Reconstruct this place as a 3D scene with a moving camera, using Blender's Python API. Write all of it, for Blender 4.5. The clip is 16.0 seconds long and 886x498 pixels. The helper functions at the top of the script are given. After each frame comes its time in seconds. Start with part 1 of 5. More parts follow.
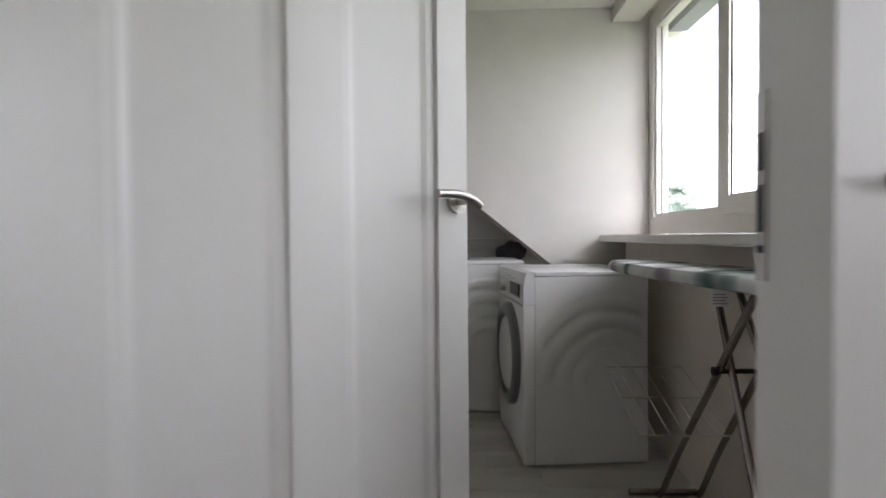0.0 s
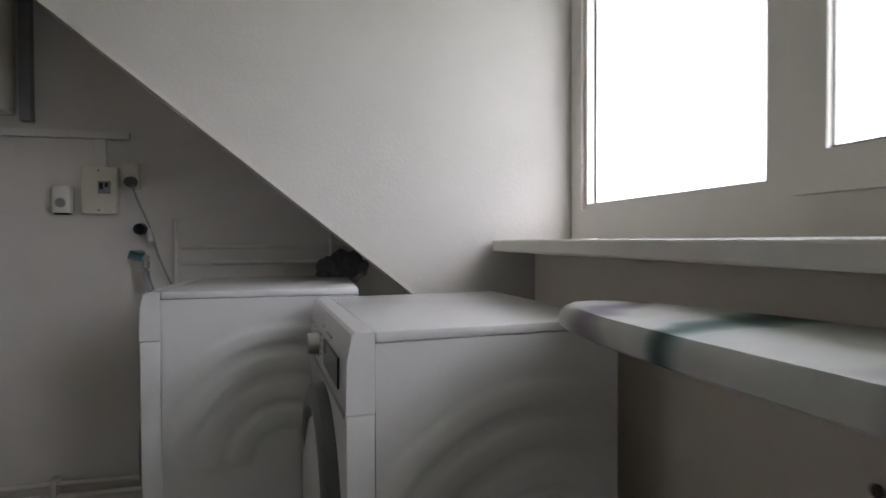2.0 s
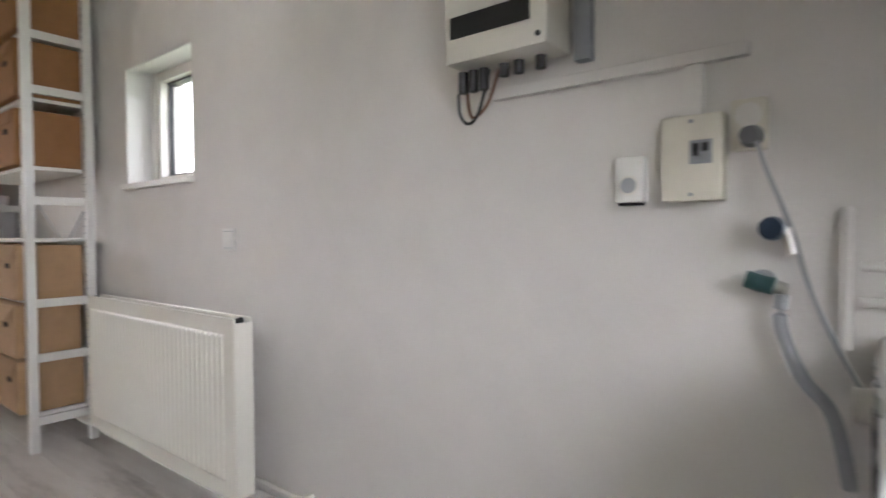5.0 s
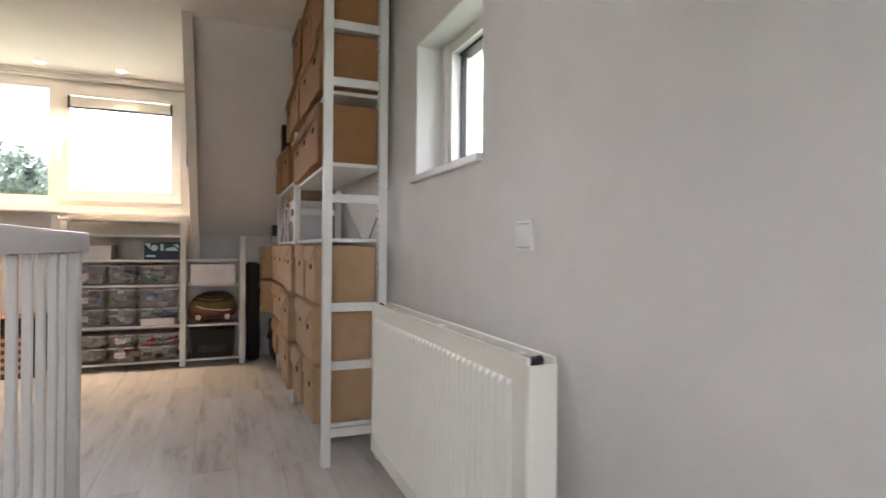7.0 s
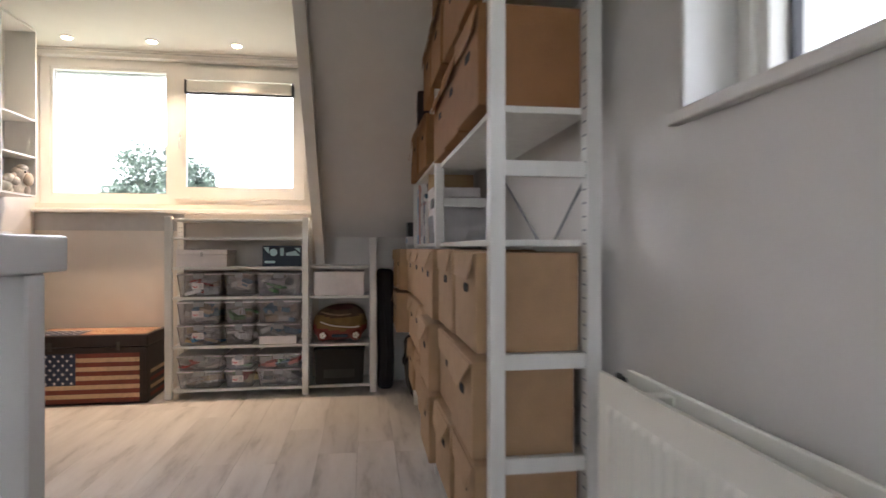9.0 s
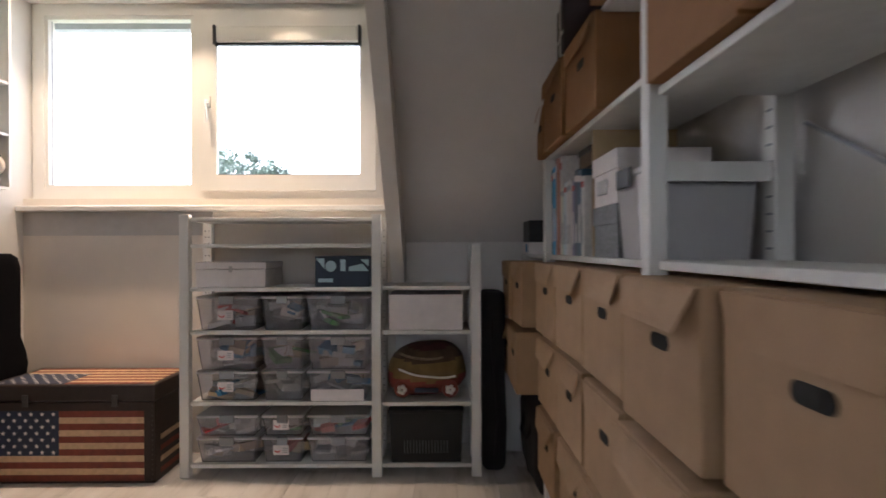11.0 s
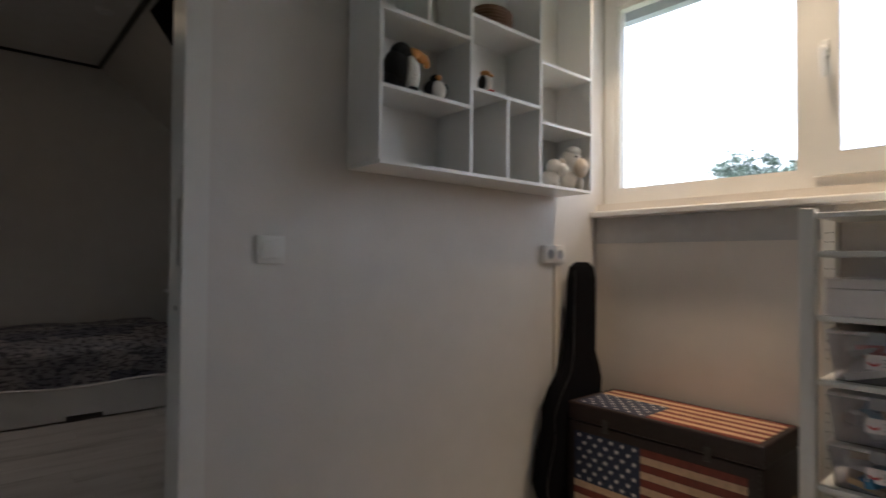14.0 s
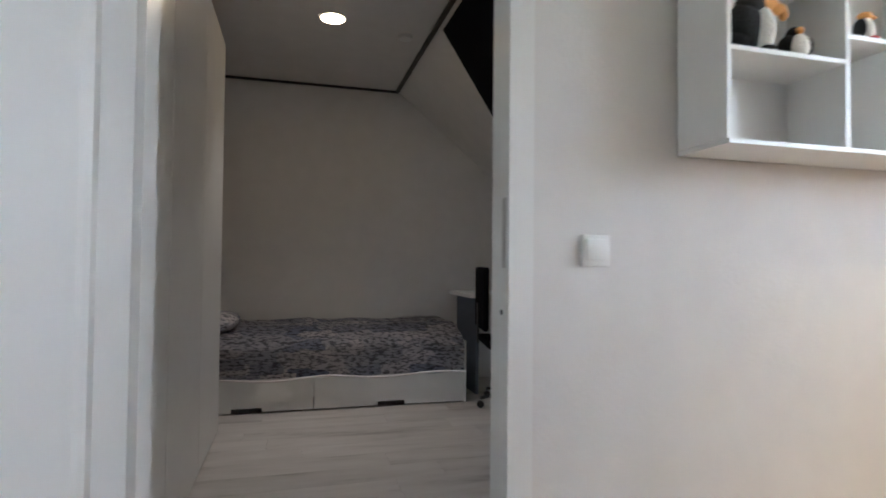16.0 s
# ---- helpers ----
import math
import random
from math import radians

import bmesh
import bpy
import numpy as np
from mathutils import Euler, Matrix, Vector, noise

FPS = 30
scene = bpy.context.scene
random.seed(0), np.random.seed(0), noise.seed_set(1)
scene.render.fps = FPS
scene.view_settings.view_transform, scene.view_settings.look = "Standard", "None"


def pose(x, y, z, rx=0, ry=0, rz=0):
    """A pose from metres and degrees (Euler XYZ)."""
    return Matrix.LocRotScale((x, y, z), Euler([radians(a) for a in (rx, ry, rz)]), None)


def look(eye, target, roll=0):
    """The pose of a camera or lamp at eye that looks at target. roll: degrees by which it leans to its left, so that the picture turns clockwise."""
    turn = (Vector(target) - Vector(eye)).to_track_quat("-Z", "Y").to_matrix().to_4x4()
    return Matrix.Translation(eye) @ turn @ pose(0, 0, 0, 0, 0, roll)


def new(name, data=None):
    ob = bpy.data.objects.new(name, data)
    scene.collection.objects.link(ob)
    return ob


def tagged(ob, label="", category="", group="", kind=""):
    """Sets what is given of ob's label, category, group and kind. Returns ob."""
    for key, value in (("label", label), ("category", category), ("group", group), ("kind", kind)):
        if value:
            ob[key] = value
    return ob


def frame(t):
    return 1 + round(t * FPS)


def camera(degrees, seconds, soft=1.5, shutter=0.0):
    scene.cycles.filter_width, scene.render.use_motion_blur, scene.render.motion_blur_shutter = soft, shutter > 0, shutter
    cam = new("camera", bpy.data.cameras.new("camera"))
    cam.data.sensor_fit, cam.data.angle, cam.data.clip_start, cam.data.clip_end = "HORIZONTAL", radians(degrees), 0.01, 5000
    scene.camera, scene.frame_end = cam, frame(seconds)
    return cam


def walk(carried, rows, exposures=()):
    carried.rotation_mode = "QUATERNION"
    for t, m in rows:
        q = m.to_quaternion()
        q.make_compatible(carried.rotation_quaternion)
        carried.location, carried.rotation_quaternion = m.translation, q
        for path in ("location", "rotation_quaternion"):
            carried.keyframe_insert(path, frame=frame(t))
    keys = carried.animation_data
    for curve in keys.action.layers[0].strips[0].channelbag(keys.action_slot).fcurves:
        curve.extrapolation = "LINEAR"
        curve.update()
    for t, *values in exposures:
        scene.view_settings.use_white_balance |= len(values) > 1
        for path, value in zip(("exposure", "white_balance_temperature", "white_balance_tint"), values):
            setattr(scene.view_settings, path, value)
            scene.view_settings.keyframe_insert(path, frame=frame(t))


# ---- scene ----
import itertools

cam = camera(78.0, 16.0, shutter=0.5)
PATH = [
    (0, (0.577, 0.657, 1.02), (0.517, 2.655, 0.975), -0.5),
    (0.5, (0.58, 1.109, 1.016), (0.706, 3.104, 0.966), -0.6),
    (1, (0.661, 1.484, 1.018), (0.965, 3.46, 0.971), -0.3),
    (1.5, (0.776, 1.823, 1.017), (1.203, 3.776, 0.973), -0.4),
    (2, (0.798, 2.09, 1.022), (1.264, 4.035, 0.989), -0.2),
    (2.5, (0.775, 2.301, 1.037), (1.017, 4.286, 1.009), -0.3),
    (3, (0.695, 2.461, 1.02), (0.591, 4.458, 0.985), -0.8),
    (3.5, (0.576, 2.66, 1.016), (0.162, 4.616, 0.986), -0.4),
    (4, (0.498, 2.811, 1.024), (-0.15, 4.703, 0.999), -0.5),
    (4.5, (0.394, 2.958, 1.058), (-0.495, 4.749, 0.996), -0.6),
    (5, (0.341, 3.13, 1.057), (-0.89, 4.705, 1.005), -0.3),
    (7.5, (-0.584, 3.576, 0.998), (-2.488, 4.187, 0.993), 0.3),
    (8, (-0.845, 3.616, 1.016), (-2.783, 4.11, 1.002), 0.1),
    (8.5, (-1.144, 3.669, 1.023), (-3.101, 4.08, 1.014), 0.2),
    (9, (-1.484, 3.647, 1.029), (-3.464, 3.931, 1.023), 0.0),
    (11.5, (-3.035, 3.462, 1.08), (-5.025, 3.266, 1.082), -0.2),
    (12, (-3.155, 3.344, 1.077), (-5.09, 2.836, 1.094), -0.0),
    (12.5, (-3.199, 3.196, 1.06), (-5.05, 2.438, 1.089), 0.2),
    (13, (-3.265, 3.071, 1.066), (-4.987, 2.054, 1.092), 0.3),
    (13.5, (-3.334, 2.982, 1.061), (-4.869, 1.7, 1.093), 0.3),
    (14, (-3.348, 2.897, 1.061), (-4.661, 1.389, 1.102), 0.5),
    (14.5, (-3.341, 2.824, 1.06), (-4.411, 1.135, 1.106), 0.4),
    (15, (-3.313, 2.818, 1.062), (-4.167, 1.009, 1.102), 0.7),
    (15.5, (-3.304, 2.796, 1.073), (-3.951, 0.904, 1.091), 0.9),
    (16, (-3.258, 2.64, 1.053), (-3.779, 0.71, 1.101), 0.6),
]
EXPOSURES = [(t, ev, kelvin + (250 if t < 1.2 else 100 if t < 11 else 0 if t < 15 else -200), 16 if t < 10 else 14 if t < 12 else 10 if t < 15 else 7) for t, ev, kelvin in (
    (0, 3.3, 6000), (0.5, 3.1, 6000), (1, 3.05, 6200), (1.5, 3.0, 6200), (2.5, 2.9, 6100), (3, 3.15, 6100), (3.5, 3.7, 6100), (4, 4.05, 6100), (5, 4.55, 6100), (7.5, 4.35, 6100), (8.5, 4.1, 6050), (9, 4.1, 5950),
    (11.5, 3.4, 5700), (12.5, 2.42, 5700), (13, 2.1, 5900), (13.5, 2.15, 5700), (14, 2.9, 5600), (14.5, 3.65, 5500), (15, 4.3, 5500), (15.5, 4.7, 5450), (16, 4.85, 5450))]
walk(cam, [(t, look(eye, target, roll)) for t, eye, target, roll in PATH], EXPOSURES)

# ---- light ----
world = bpy.data.worlds.new("sky")
scene.world = world
world.use_nodes = True
wn = world.node_tree.nodes
sky = wn.new("ShaderNodeTexSky")
sky.sky_type, sky.sun_disc, sky.sun_elevation, sky.sun_rotation = "NISHITA", False, radians(50), radians(180)
sky.air_density, sky.dust_density = 1.0, 4.0
bw = wn.new("ShaderNodeRGBToBW")
soft_mix = wn.new("ShaderNodeMixRGB")
soft_mix.inputs[0].default_value = 0.9
world.node_tree.links.new(sky.outputs[0], bw.inputs[0])
world.node_tree.links.new(sky.outputs[0], soft_mix.inputs[1])
world.node_tree.links.new(bw.outputs[0], soft_mix.inputs[2])
world.node_tree.links.new(soft_mix.outputs[0], wn["Background"].inputs[0])
wn["Background"].inputs[1].default_value = 0.15
sun = new("sun", bpy.data.lights.new("sun", "SUN"))
sun.data.energy, sun.data.angle, sun.data.color = 0.8, radians(30), (1.0, 0.98, 0.95)
sun.matrix_world = look((0, 0, 0), (0, 1.0, -1.19))


def area(name, m, sx, sy, watts, color=(1, 1, 1)):
    ob = new(name, bpy.data.lights.new(name, "AREA"))
    ob.data.shape, ob.data.size, ob.data.size_y, ob.data.energy, ob.data.color = "RECTANGLE", sx, sy, watts, color
    ob.matrix_world = m
    return ob




def spot_lamp(name, x, y, z, watts, color):
    ob = new(name, bpy.data.lights.new(name, "AREA"))
    ob.data.shape, ob.data.size, ob.data.energy, ob.data.color, ob.data.spread = "DISK", 0.07, watts, color, radians(88)
    ob.matrix_world = look((x, y, z), (x, y + 0.0001, 0))


SPOTS = ((-5.50, 1.66), (-5.50, 2.20), (-5.50, 2.76))
for sx, sy in SPOTS:
    spot_lamp("recessed_lamp", sx, sy, 2.437, 0.35, (1.0, 0.72, 0.45))
spot_lamp("bedroom_lamp", -3.46, -0.80, 2.557, 0.11, (1.0, 0.82, 0.66))


# ---- materials ----
def material(name, color, rough=0.5, metal=0.0, vary=0.06, scale=6.0, bump=0.0, bscale=60.0, coat=0.0, trans=0.0, tone=None, stretch=(1, 1, 1)):
    m = bpy.data.materials.new(name)
    m.use_nodes = True
    nt = m.node_tree
    p = nt.nodes["Principled BSDF"]
    p.inputs["Roughness"].default_value, p.inputs["Metallic"].default_value = rough, metal
    p.inputs["Coat Weight"].default_value, p.inputs["Transmission Weight"].default_value = coat, trans
    tc = nt.nodes.new("ShaderNodeTexCoord")
    mp = nt.nodes.new("ShaderNodeMapping")
    mp.inputs["Scale"].default_value = stretch
    nt.links.new(tc.outputs["Object"], mp.inputs[0])
    n1, n2 = nt.nodes.new("ShaderNodeTexNoise"), nt.nodes.new("ShaderNodeTexNoise")
    n1.inputs["Scale"].default_value, n2.inputs["Scale"].default_value = scale * 0.25, scale * 3
    n1.inputs["Detail"].default_value = 4
    nt.links.new(mp.outputs[0], n1.inputs["Vector"])
    nt.links.new(mp.outputs[0], n2.inputs["Vector"])
    add = nt.nodes.new("ShaderNodeMath")
    add.operation = "ADD"
    nt.links.new(n1.outputs[0], add.inputs[0])
    nt.links.new(n2.outputs[0], add.inputs[1])
    ramp = nt.nodes.new("ShaderNodeValToRGB")
    half = nt.nodes.new("ShaderNodeMath")
    half.operation = "MULTIPLY"
    half.inputs[1].default_value = 0.5
    nt.links.new(add.outputs[0], half.inputs[0])
    nt.links.new(half.outputs[0], ramp.inputs[0])
    low = tone or tuple(c * (1 - vary * 2) for c in color)
    high = tuple(min(1, c * (1 + vary)) for c in color)
    ramp.color_ramp.elements[0].position, ramp.color_ramp.elements[1].position = 0.3, 0.7
    ramp.color_ramp.elements[0].color, ramp.color_ramp.elements[1].color = (*low, 1), (*high, 1)
    nt.links.new(ramp.outputs[0], p.inputs["Base Color"])
    if bump:
        n3, bp = nt.nodes.new("ShaderNodeTexNoise"), nt.nodes.new("ShaderNodeBump")
        n3.inputs["Scale"].default_value, n3.inputs["Detail"].default_value = bscale, 5
        bp.inputs["Strength"].default_value, bp.inputs["Distance"].default_value = bump, 0.004
        nt.links.new(mp.outputs[0], n3.inputs["Vector"])
        nt.links.new(n3.outputs[0], bp.inputs["Height"])
        nt.links.new(bp.outputs[0], p.inputs["Normal"])
    return m


def glow(name, color, strength):
    m = bpy.data.materials.new(name)
    m.use_nodes = True
    p = m.node_tree.nodes["Principled BSDF"]
    p.inputs["Base Color"].default_value = (*color, 1)
    p.inputs["Emission Color"].default_value, p.inputs["Emission Strength"].default_value = (*color, 1), strength
    return m


def floor_material():
    """Whitewashed oak laminate; the grain runs along x, each plank its own tone."""
    m = bpy.data.materials.new("laminate")
    m.use_nodes = True
    nt = m.node_tree
    N, L = nt.nodes.new, nt.links.new
    p = nt.nodes["Principled BSDF"]
    p.inputs["Roughness"].default_value = 0.38
    geo, info = N("ShaderNodeNewGeometry"), N("ShaderNodeObjectInfo")
    mp = N("ShaderNodeMapping")
    mp.inputs["Scale"].default_value = (1.1, 6, 6)
    off = N("ShaderNodeVectorMath")
    off.operation = "MULTIPLY_ADD"
    off.inputs[1].default_value = (40, 40, 40)
    L(info.outputs["Random"], off.inputs[0])
    L(geo.outputs["Position"], off.inputs[2])
    L(off.outputs[0], mp.inputs[0])
    n = N("ShaderNodeTexNoise")
    n.inputs["Scale"].default_value, n.inputs["Detail"].default_value, n.inputs["Roughness"].default_value = 1.2, 8, 0.65
    L(mp.outputs[0], n.inputs["Vector"])
    r = N("ShaderNodeValToRGB")
    r.color_ramp.elements[0].position, r.color_ramp.elements[1].position = 0.28, 0.66
    r.color_ramp.elements[0].color, r.color_ramp.elements[1].color = (0.30, 0.275, 0.255, 1), (0.66, 0.63, 0.60, 1)
    e = r.color_ramp.elements.new(0.45)
    e.color = (0.56, 0.525, 0.495, 1)
    L(n.outputs[0], r.inputs[0])
    hue = N("ShaderNodeHueSaturation")
    vr = N("ShaderNodeMapRange")
    vr.inputs[3].default_value, vr.inputs[4].default_value = 0.92, 1.07
    L(info.outputs["Random"], vr.inputs[0])
    L(vr.outputs[0], hue.inputs["Value"])
    L(r.outputs[0], hue.inputs["Color"])
    L(hue.outputs[0], p.inputs["Base Color"])
    b = N("ShaderNodeBump")
    b.inputs["Strength"].default_value, b.inputs["Distance"].default_value = 0.25, 0.001
    L(n.outputs[0], b.inputs["Height"])
    L(b.outputs[0], p.inputs["Normal"])
    return m


WALL = material("plaster_paint", (0.725, 0.697, 0.665), 0.7, vary=0.03, scale=2.5, bump=0.25, bscale=90)
WARM = material("warm_white_paint", (0.73, 0.665, 0.585), 0.7, vary=0.03, scale=2.5, bump=0.2, bscale=90)
CEIL = material("ceiling_paint", (0.78, 0.76, 0.70), 0.8, vary=0.02, scale=2, bump=0.15, bscale=70)
LACQ = material("white_lacquer", (0.78, 0.77, 0.74), 0.3, vary=0.015, scale=3, bump=0.05, bscale=20)
TRIM = material("cream_trim_paint", (0.74, 0.71, 0.66), 0.35, vary=0.04, scale=4, bump=0.08, bscale=30)
UPVC = material("white_frame_plastic", (0.80, 0.775, 0.72), 0.3, vary=0.02, scale=4)
RACK = material("white_painted_pine", (0.76, 0.75, 0.71), 0.5, vary=0.05, scale=8, bump=0.15, bscale=40, stretch=(1, 1, 0.2))
APPL = material("appliance_enamel", (0.80, 0.80, 0.80), 0.25, vary=0.01, scale=3)
APPG = material("appliance_grey_plastic", (0.32, 0.33, 0.35), 0.35)
RINGM = material("dark_grey_door_ring", (0.15, 0.155, 0.165), 0.3)
DARKG = material("dark_door_glass", (0.02, 0.022, 0.025), 0.08)
CHROME = material("brushed_steel", (0.55, 0.53, 0.50), 0.28, 1.0, vary=0.05, bump=0.05, bscale=200)
TUBE = material("grey_steel_tube", (0.30, 0.27, 0.25), 0.26, 0.9)
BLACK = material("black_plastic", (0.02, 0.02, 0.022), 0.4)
CARD = material("brown_cardboard", (0.33, 0.165, 0.068), 0.85, vary=0.07, scale=5, bump=0.25, bscale=120)
CARDL = material("pale_cardboard", (0.43, 0.275, 0.15), 0.85, vary=0.07, scale=5, bump=0.25, bscale=120)
HOLE = material("dark_opening", (0.015, 0.012, 0.01), 0.9)
RADI = material("radiator_enamel", (0.76, 0.74, 0.66), 0.3, vary=0.015, scale=3)
INVC = material("inverter_casing", (0.66, 0.63, 0.56), 0.4, vary=0.03)
GREY = material("grey_plastic", (0.30, 0.31, 0.33), 0.5)
CREAMP = material("aged_cream_plastic", (0.70, 0.66, 0.56), 0.4, vary=0.05)
FLOORM = floor_material()


# ---- building blocks ----
def B(bm, x0, y0, z0, x1, y1, z1, m=None):
    """An axis-aligned block between two corners."""
    v = [bm.verts.new(c) for c in itertools.product((x0, x1), (y0, y1), (z0, z1))]
    if m is not None:
        for q in v:
            q.co = m @ q.co
    for f in ((0, 1, 3, 2), (4, 6, 7, 5), (0, 4, 5, 1), (2, 3, 7, 6), (0, 2, 6, 4), (1, 5, 7, 3)):
        bm.faces.new([v[i] for i in f])
    return bm


def block(x0, y0, z0, x1, y1, z1, bevel=0.0, seg=2, m=None):
    bm = B(bmesh.new(), x0, y0, z0, x1, y1, z1, m)
    if bevel:
        bmesh.ops.bevel(bm, geom=bm.edges[:], offset=bevel, segments=seg, profile=0.5, affect="EDGES")
    return bm


def cyl(bm, p0, p1, r, r2=None, n=16):
    """A rod from p0 to p1, capped."""
    p0, p1 = Vector(p0), Vector(p1)
    q = (p1 - p0).to_track_quat("Z", "Y").to_matrix().to_4x4()
    m = Matrix.Translation((p0 + p1) / 2) @ q
    bmesh.ops.create_cone(bm, cap_ends=True, segments=n, radius1=r, radius2=r if r2 is None else r2, depth=(p1 - p0).length, matrix=m)
    return bm


def tube(bm, pts, r, n=10, steps=6):
    """A smooth round tube through the points."""
    P = [Vector(p) for p in pts]
    path = []
    for i in range(len(P) - 1):
        a, b, c, d = P[max(i - 1, 0)], P[i], P[i + 1], P[min(i + 2, len(P) - 1)]
        for k in range(steps):
            t = k / steps
            path.append(0.5 * ((2 * b) + (c - a) * t + (2 * a - 5 * b + 4 * c - d) * t * t + (3 * b - a - 3 * c + d) * t ** 3))
    path.append(P[-1])
    rings = []
    for i, p in enumerate(path):
        d = (path[min(i + 1, len(path) - 1)] - path[max(i - 1, 0)]).normalized()
        q = d.to_track_quat("Z", "Y")
        rings.append([bm.verts.new(p + q @ Vector((r * math.cos(2 * math.pi * k / n), r * math.sin(2 * math.pi * k / n), 0))) for k in range(n)])
    for a, b in zip(rings, rings[1:]):
        for k in range(n):
            bm.faces.new((a[k], a[(k + 1) % n], b[(k + 1) % n], b[k]))
    bm.faces.new(rings[0][::-1])
    bm.faces.new(rings[-1])
    return bm


def part(name, bm, mat, parent=None, label="", smooth=False, kind=""):
    """Links a bmesh as one mesh object under a thing."""
    me = bpy.data.meshes.new(name)
    bmesh.ops.recalc_face_normals(bm, faces=bm.faces[:])
    bm.to_mesh(me)
    bm.free()
    for x in (mat if isinstance(mat, (list, tuple)) else [mat]):
        me.materials.append(x)
    ob = new(name, me)
    if smooth:
        me.polygons.foreach_set("use_smooth", [True] * len(me.polygons))
        me.set_sharp_from_angle(angle=radians(40))
    if parent:
        ob.parent = parent
    if label or kind:
        tagged(ob, label, "", "", kind)
    return ob


def thing(name, at, label, category, group="", rz=0.0):
    ob = new(name)
    ob.empty_display_size = 0.1
    ob.matrix_world = pose(*at, 0, 0, rz)
    return tagged(ob, label, category, group)


def structure(name, bm, mat, label=""):
    return part(name, bm, mat, None, label, kind="structure")


def wall_with_hole(axis, a, b, u0, u1, z0, z1, holes):
    """A wall whose thickness lies between a and b on that axis; holes are (u0, u1, z0, z1)."""
    bm = bmesh.new()
    us = sorted({u0, u1, *[h[0] for h in holes], *[h[1] for h in holes]})
    zs = sorted({z0, z1, *[h[2] for h in holes], *[h[3] for h in holes]})
    for p, q in zip(us, us[1:]):
        for r, s in zip(zs, zs[1:]):
            if any(h[0] <= p and q <= h[1] and h[2] <= r and s <= h[3] for h in holes):
                continue
            if axis == "y":
                B(bm, p, a, r, q, b, s)
            else:
                B(bm, a, p, r, b, q, s)
    bmesh.ops.remove_doubles(bm, verts=bm.verts[:], dist=0.0005)
    return bm


def prism(bm, poly, y0, y1):
    """A polygon in x, z drawn out along y."""
    a = [bm.verts.new((x, y0, z)) for x, z in poly]
    b = [bm.verts.new((x, y1, z)) for x, z in poly]
    bm.faces.new(a)
    bm.faces.new(b[::-1])
    for i in range(len(poly)):
        j = (i + 1) % len(poly)
        bm.faces.new((a[i], b[i], b[j], a[j]))
    return bm


# ---- structure ----
GABLE, SOUTH, WEST, EAST = 4.30, 1.34, -5.72, 1.52
CHEEK_E, CHEEK_W = 3.79, 3.30
structure("wall_north", wall_with_hole("y", GABLE, GABLE + 0.30, -7.0, 1.95, 0, 2.9, [(-2.54, -1.90, 1.30, 1.87)]), WALL)
structure("wall_south", wall_with_hole("y", SOUTH - 0.10, SOUTH, -5.94, -0.6, 0, 2.6, [(-3.80, -2.92, 0, 2.06)]), WALL)
structure("wall_south_east", wall_with_hole("y", 1.15, 1.25, -0.6, 1.9, 0, 2.6, [(0.0, 0.922, 0, 2.06)]), WALL)
structure("wall_west_dormer", wall_with_hole("x", WEST - 0.22, WEST, SOUTH, CHEEK_W, 0, 2.6, [(SOUTH, 3.24, 1.344, 2.40)]), WARM)
structure("wall_west_knee", block(WEST - 0.12, CHEEK_W + 0.001, 0, WEST, GABLE, 1.11), WALL)
structure("wall_east_dormer", wall_with_hole("x", EAST, EAST + 0.25, 1.25, CHEEK_E, 0, 2.6, [(1.25, CHEEK_E, 0.98, 2.28)]), WARM)
structure("ceiling_east", block(-1.2, 1.0, 2.30, 2.0, 4.3, 2.42), CEIL)
structure("ceiling_west", block(-6.2, 1.2, 2.45, -1.2, 4.3, 2.57), CEIL)


def slope_e(x):
    return 0.86 - 0.80 * (x - 1.11)


def slope_w(x):
    return 1.11 + 0.83 * (x - WEST)


structure("roof_slope_east", prism(bmesh.new(), [(-0.72, slope_e(-0.72)), (2.2, slope_e(2.2)), (2.2, slope_e(2.2) + 0.12), (-0.72, slope_e(-0.72) + 0.12)], CHEEK_E + 0.04, GABLE), WALL)
structure("dormer_cheek_east", prism(bmesh.new(), [(-0.72, 2.32), (-0.72, slope_e(-0.72)), (1.75, slope_e(1.75)), (1.75, 2.32)], CHEEK_E, CHEEK_E + 0.04), WALL)
structure("cheek_trim_east", prism(bmesh.new(), [(-0.72, slope_e(-0.72) - 0.012), (1.30, slope_e(1.30) - 0.012), (1.30, slope_e(1.30) + 0.004), (-0.72, slope_e(-0.72) + 0.004)], CHEEK_E - 0.006, CHEEK_E + 0.045), TRIM)
structure("roof_slope_west", prism(bmesh.new(), [(-4.08, slope_w(-4.08)), (WEST, slope_w(WEST)), (WEST, slope_w(WEST) + 0.12), (-4.08, slope_w(-4.08) + 0.12)], CHEEK_W + 0.0502, GABLE), WALL)
structure("dormer_cheek_west", prism(bmesh.new(), [(-4.08, 2.5), (-4.08, slope_w(-4.08)), (-5.94, slope_w(-5.94)), (-5.94, 2.5)], CHEEK_W, CHEEK_W + 0.05), WALL)
structure("cheek_beam_west", prism(bmesh.new(), [(-4.10, 2.448), (-4.03, 2.448), (-5.60, 0.90), (-5.68, 0.90), (-5.68, 1.12)], CHEEK_W - 0.005, CHEEK_W + 0.058), TRIM)

# sills
structure("window_sill_east", block(1.37, 1.25, 0.985, 1.66, CHEEK_E - 0.002, 1.022, 0.006), TRIM)
structure("window_sill_west", block(-5.80, SOUTH + 0.002, 1.275, -5.66, CHEEK_W - 0.002, 1.305, 0.006), TRIM)


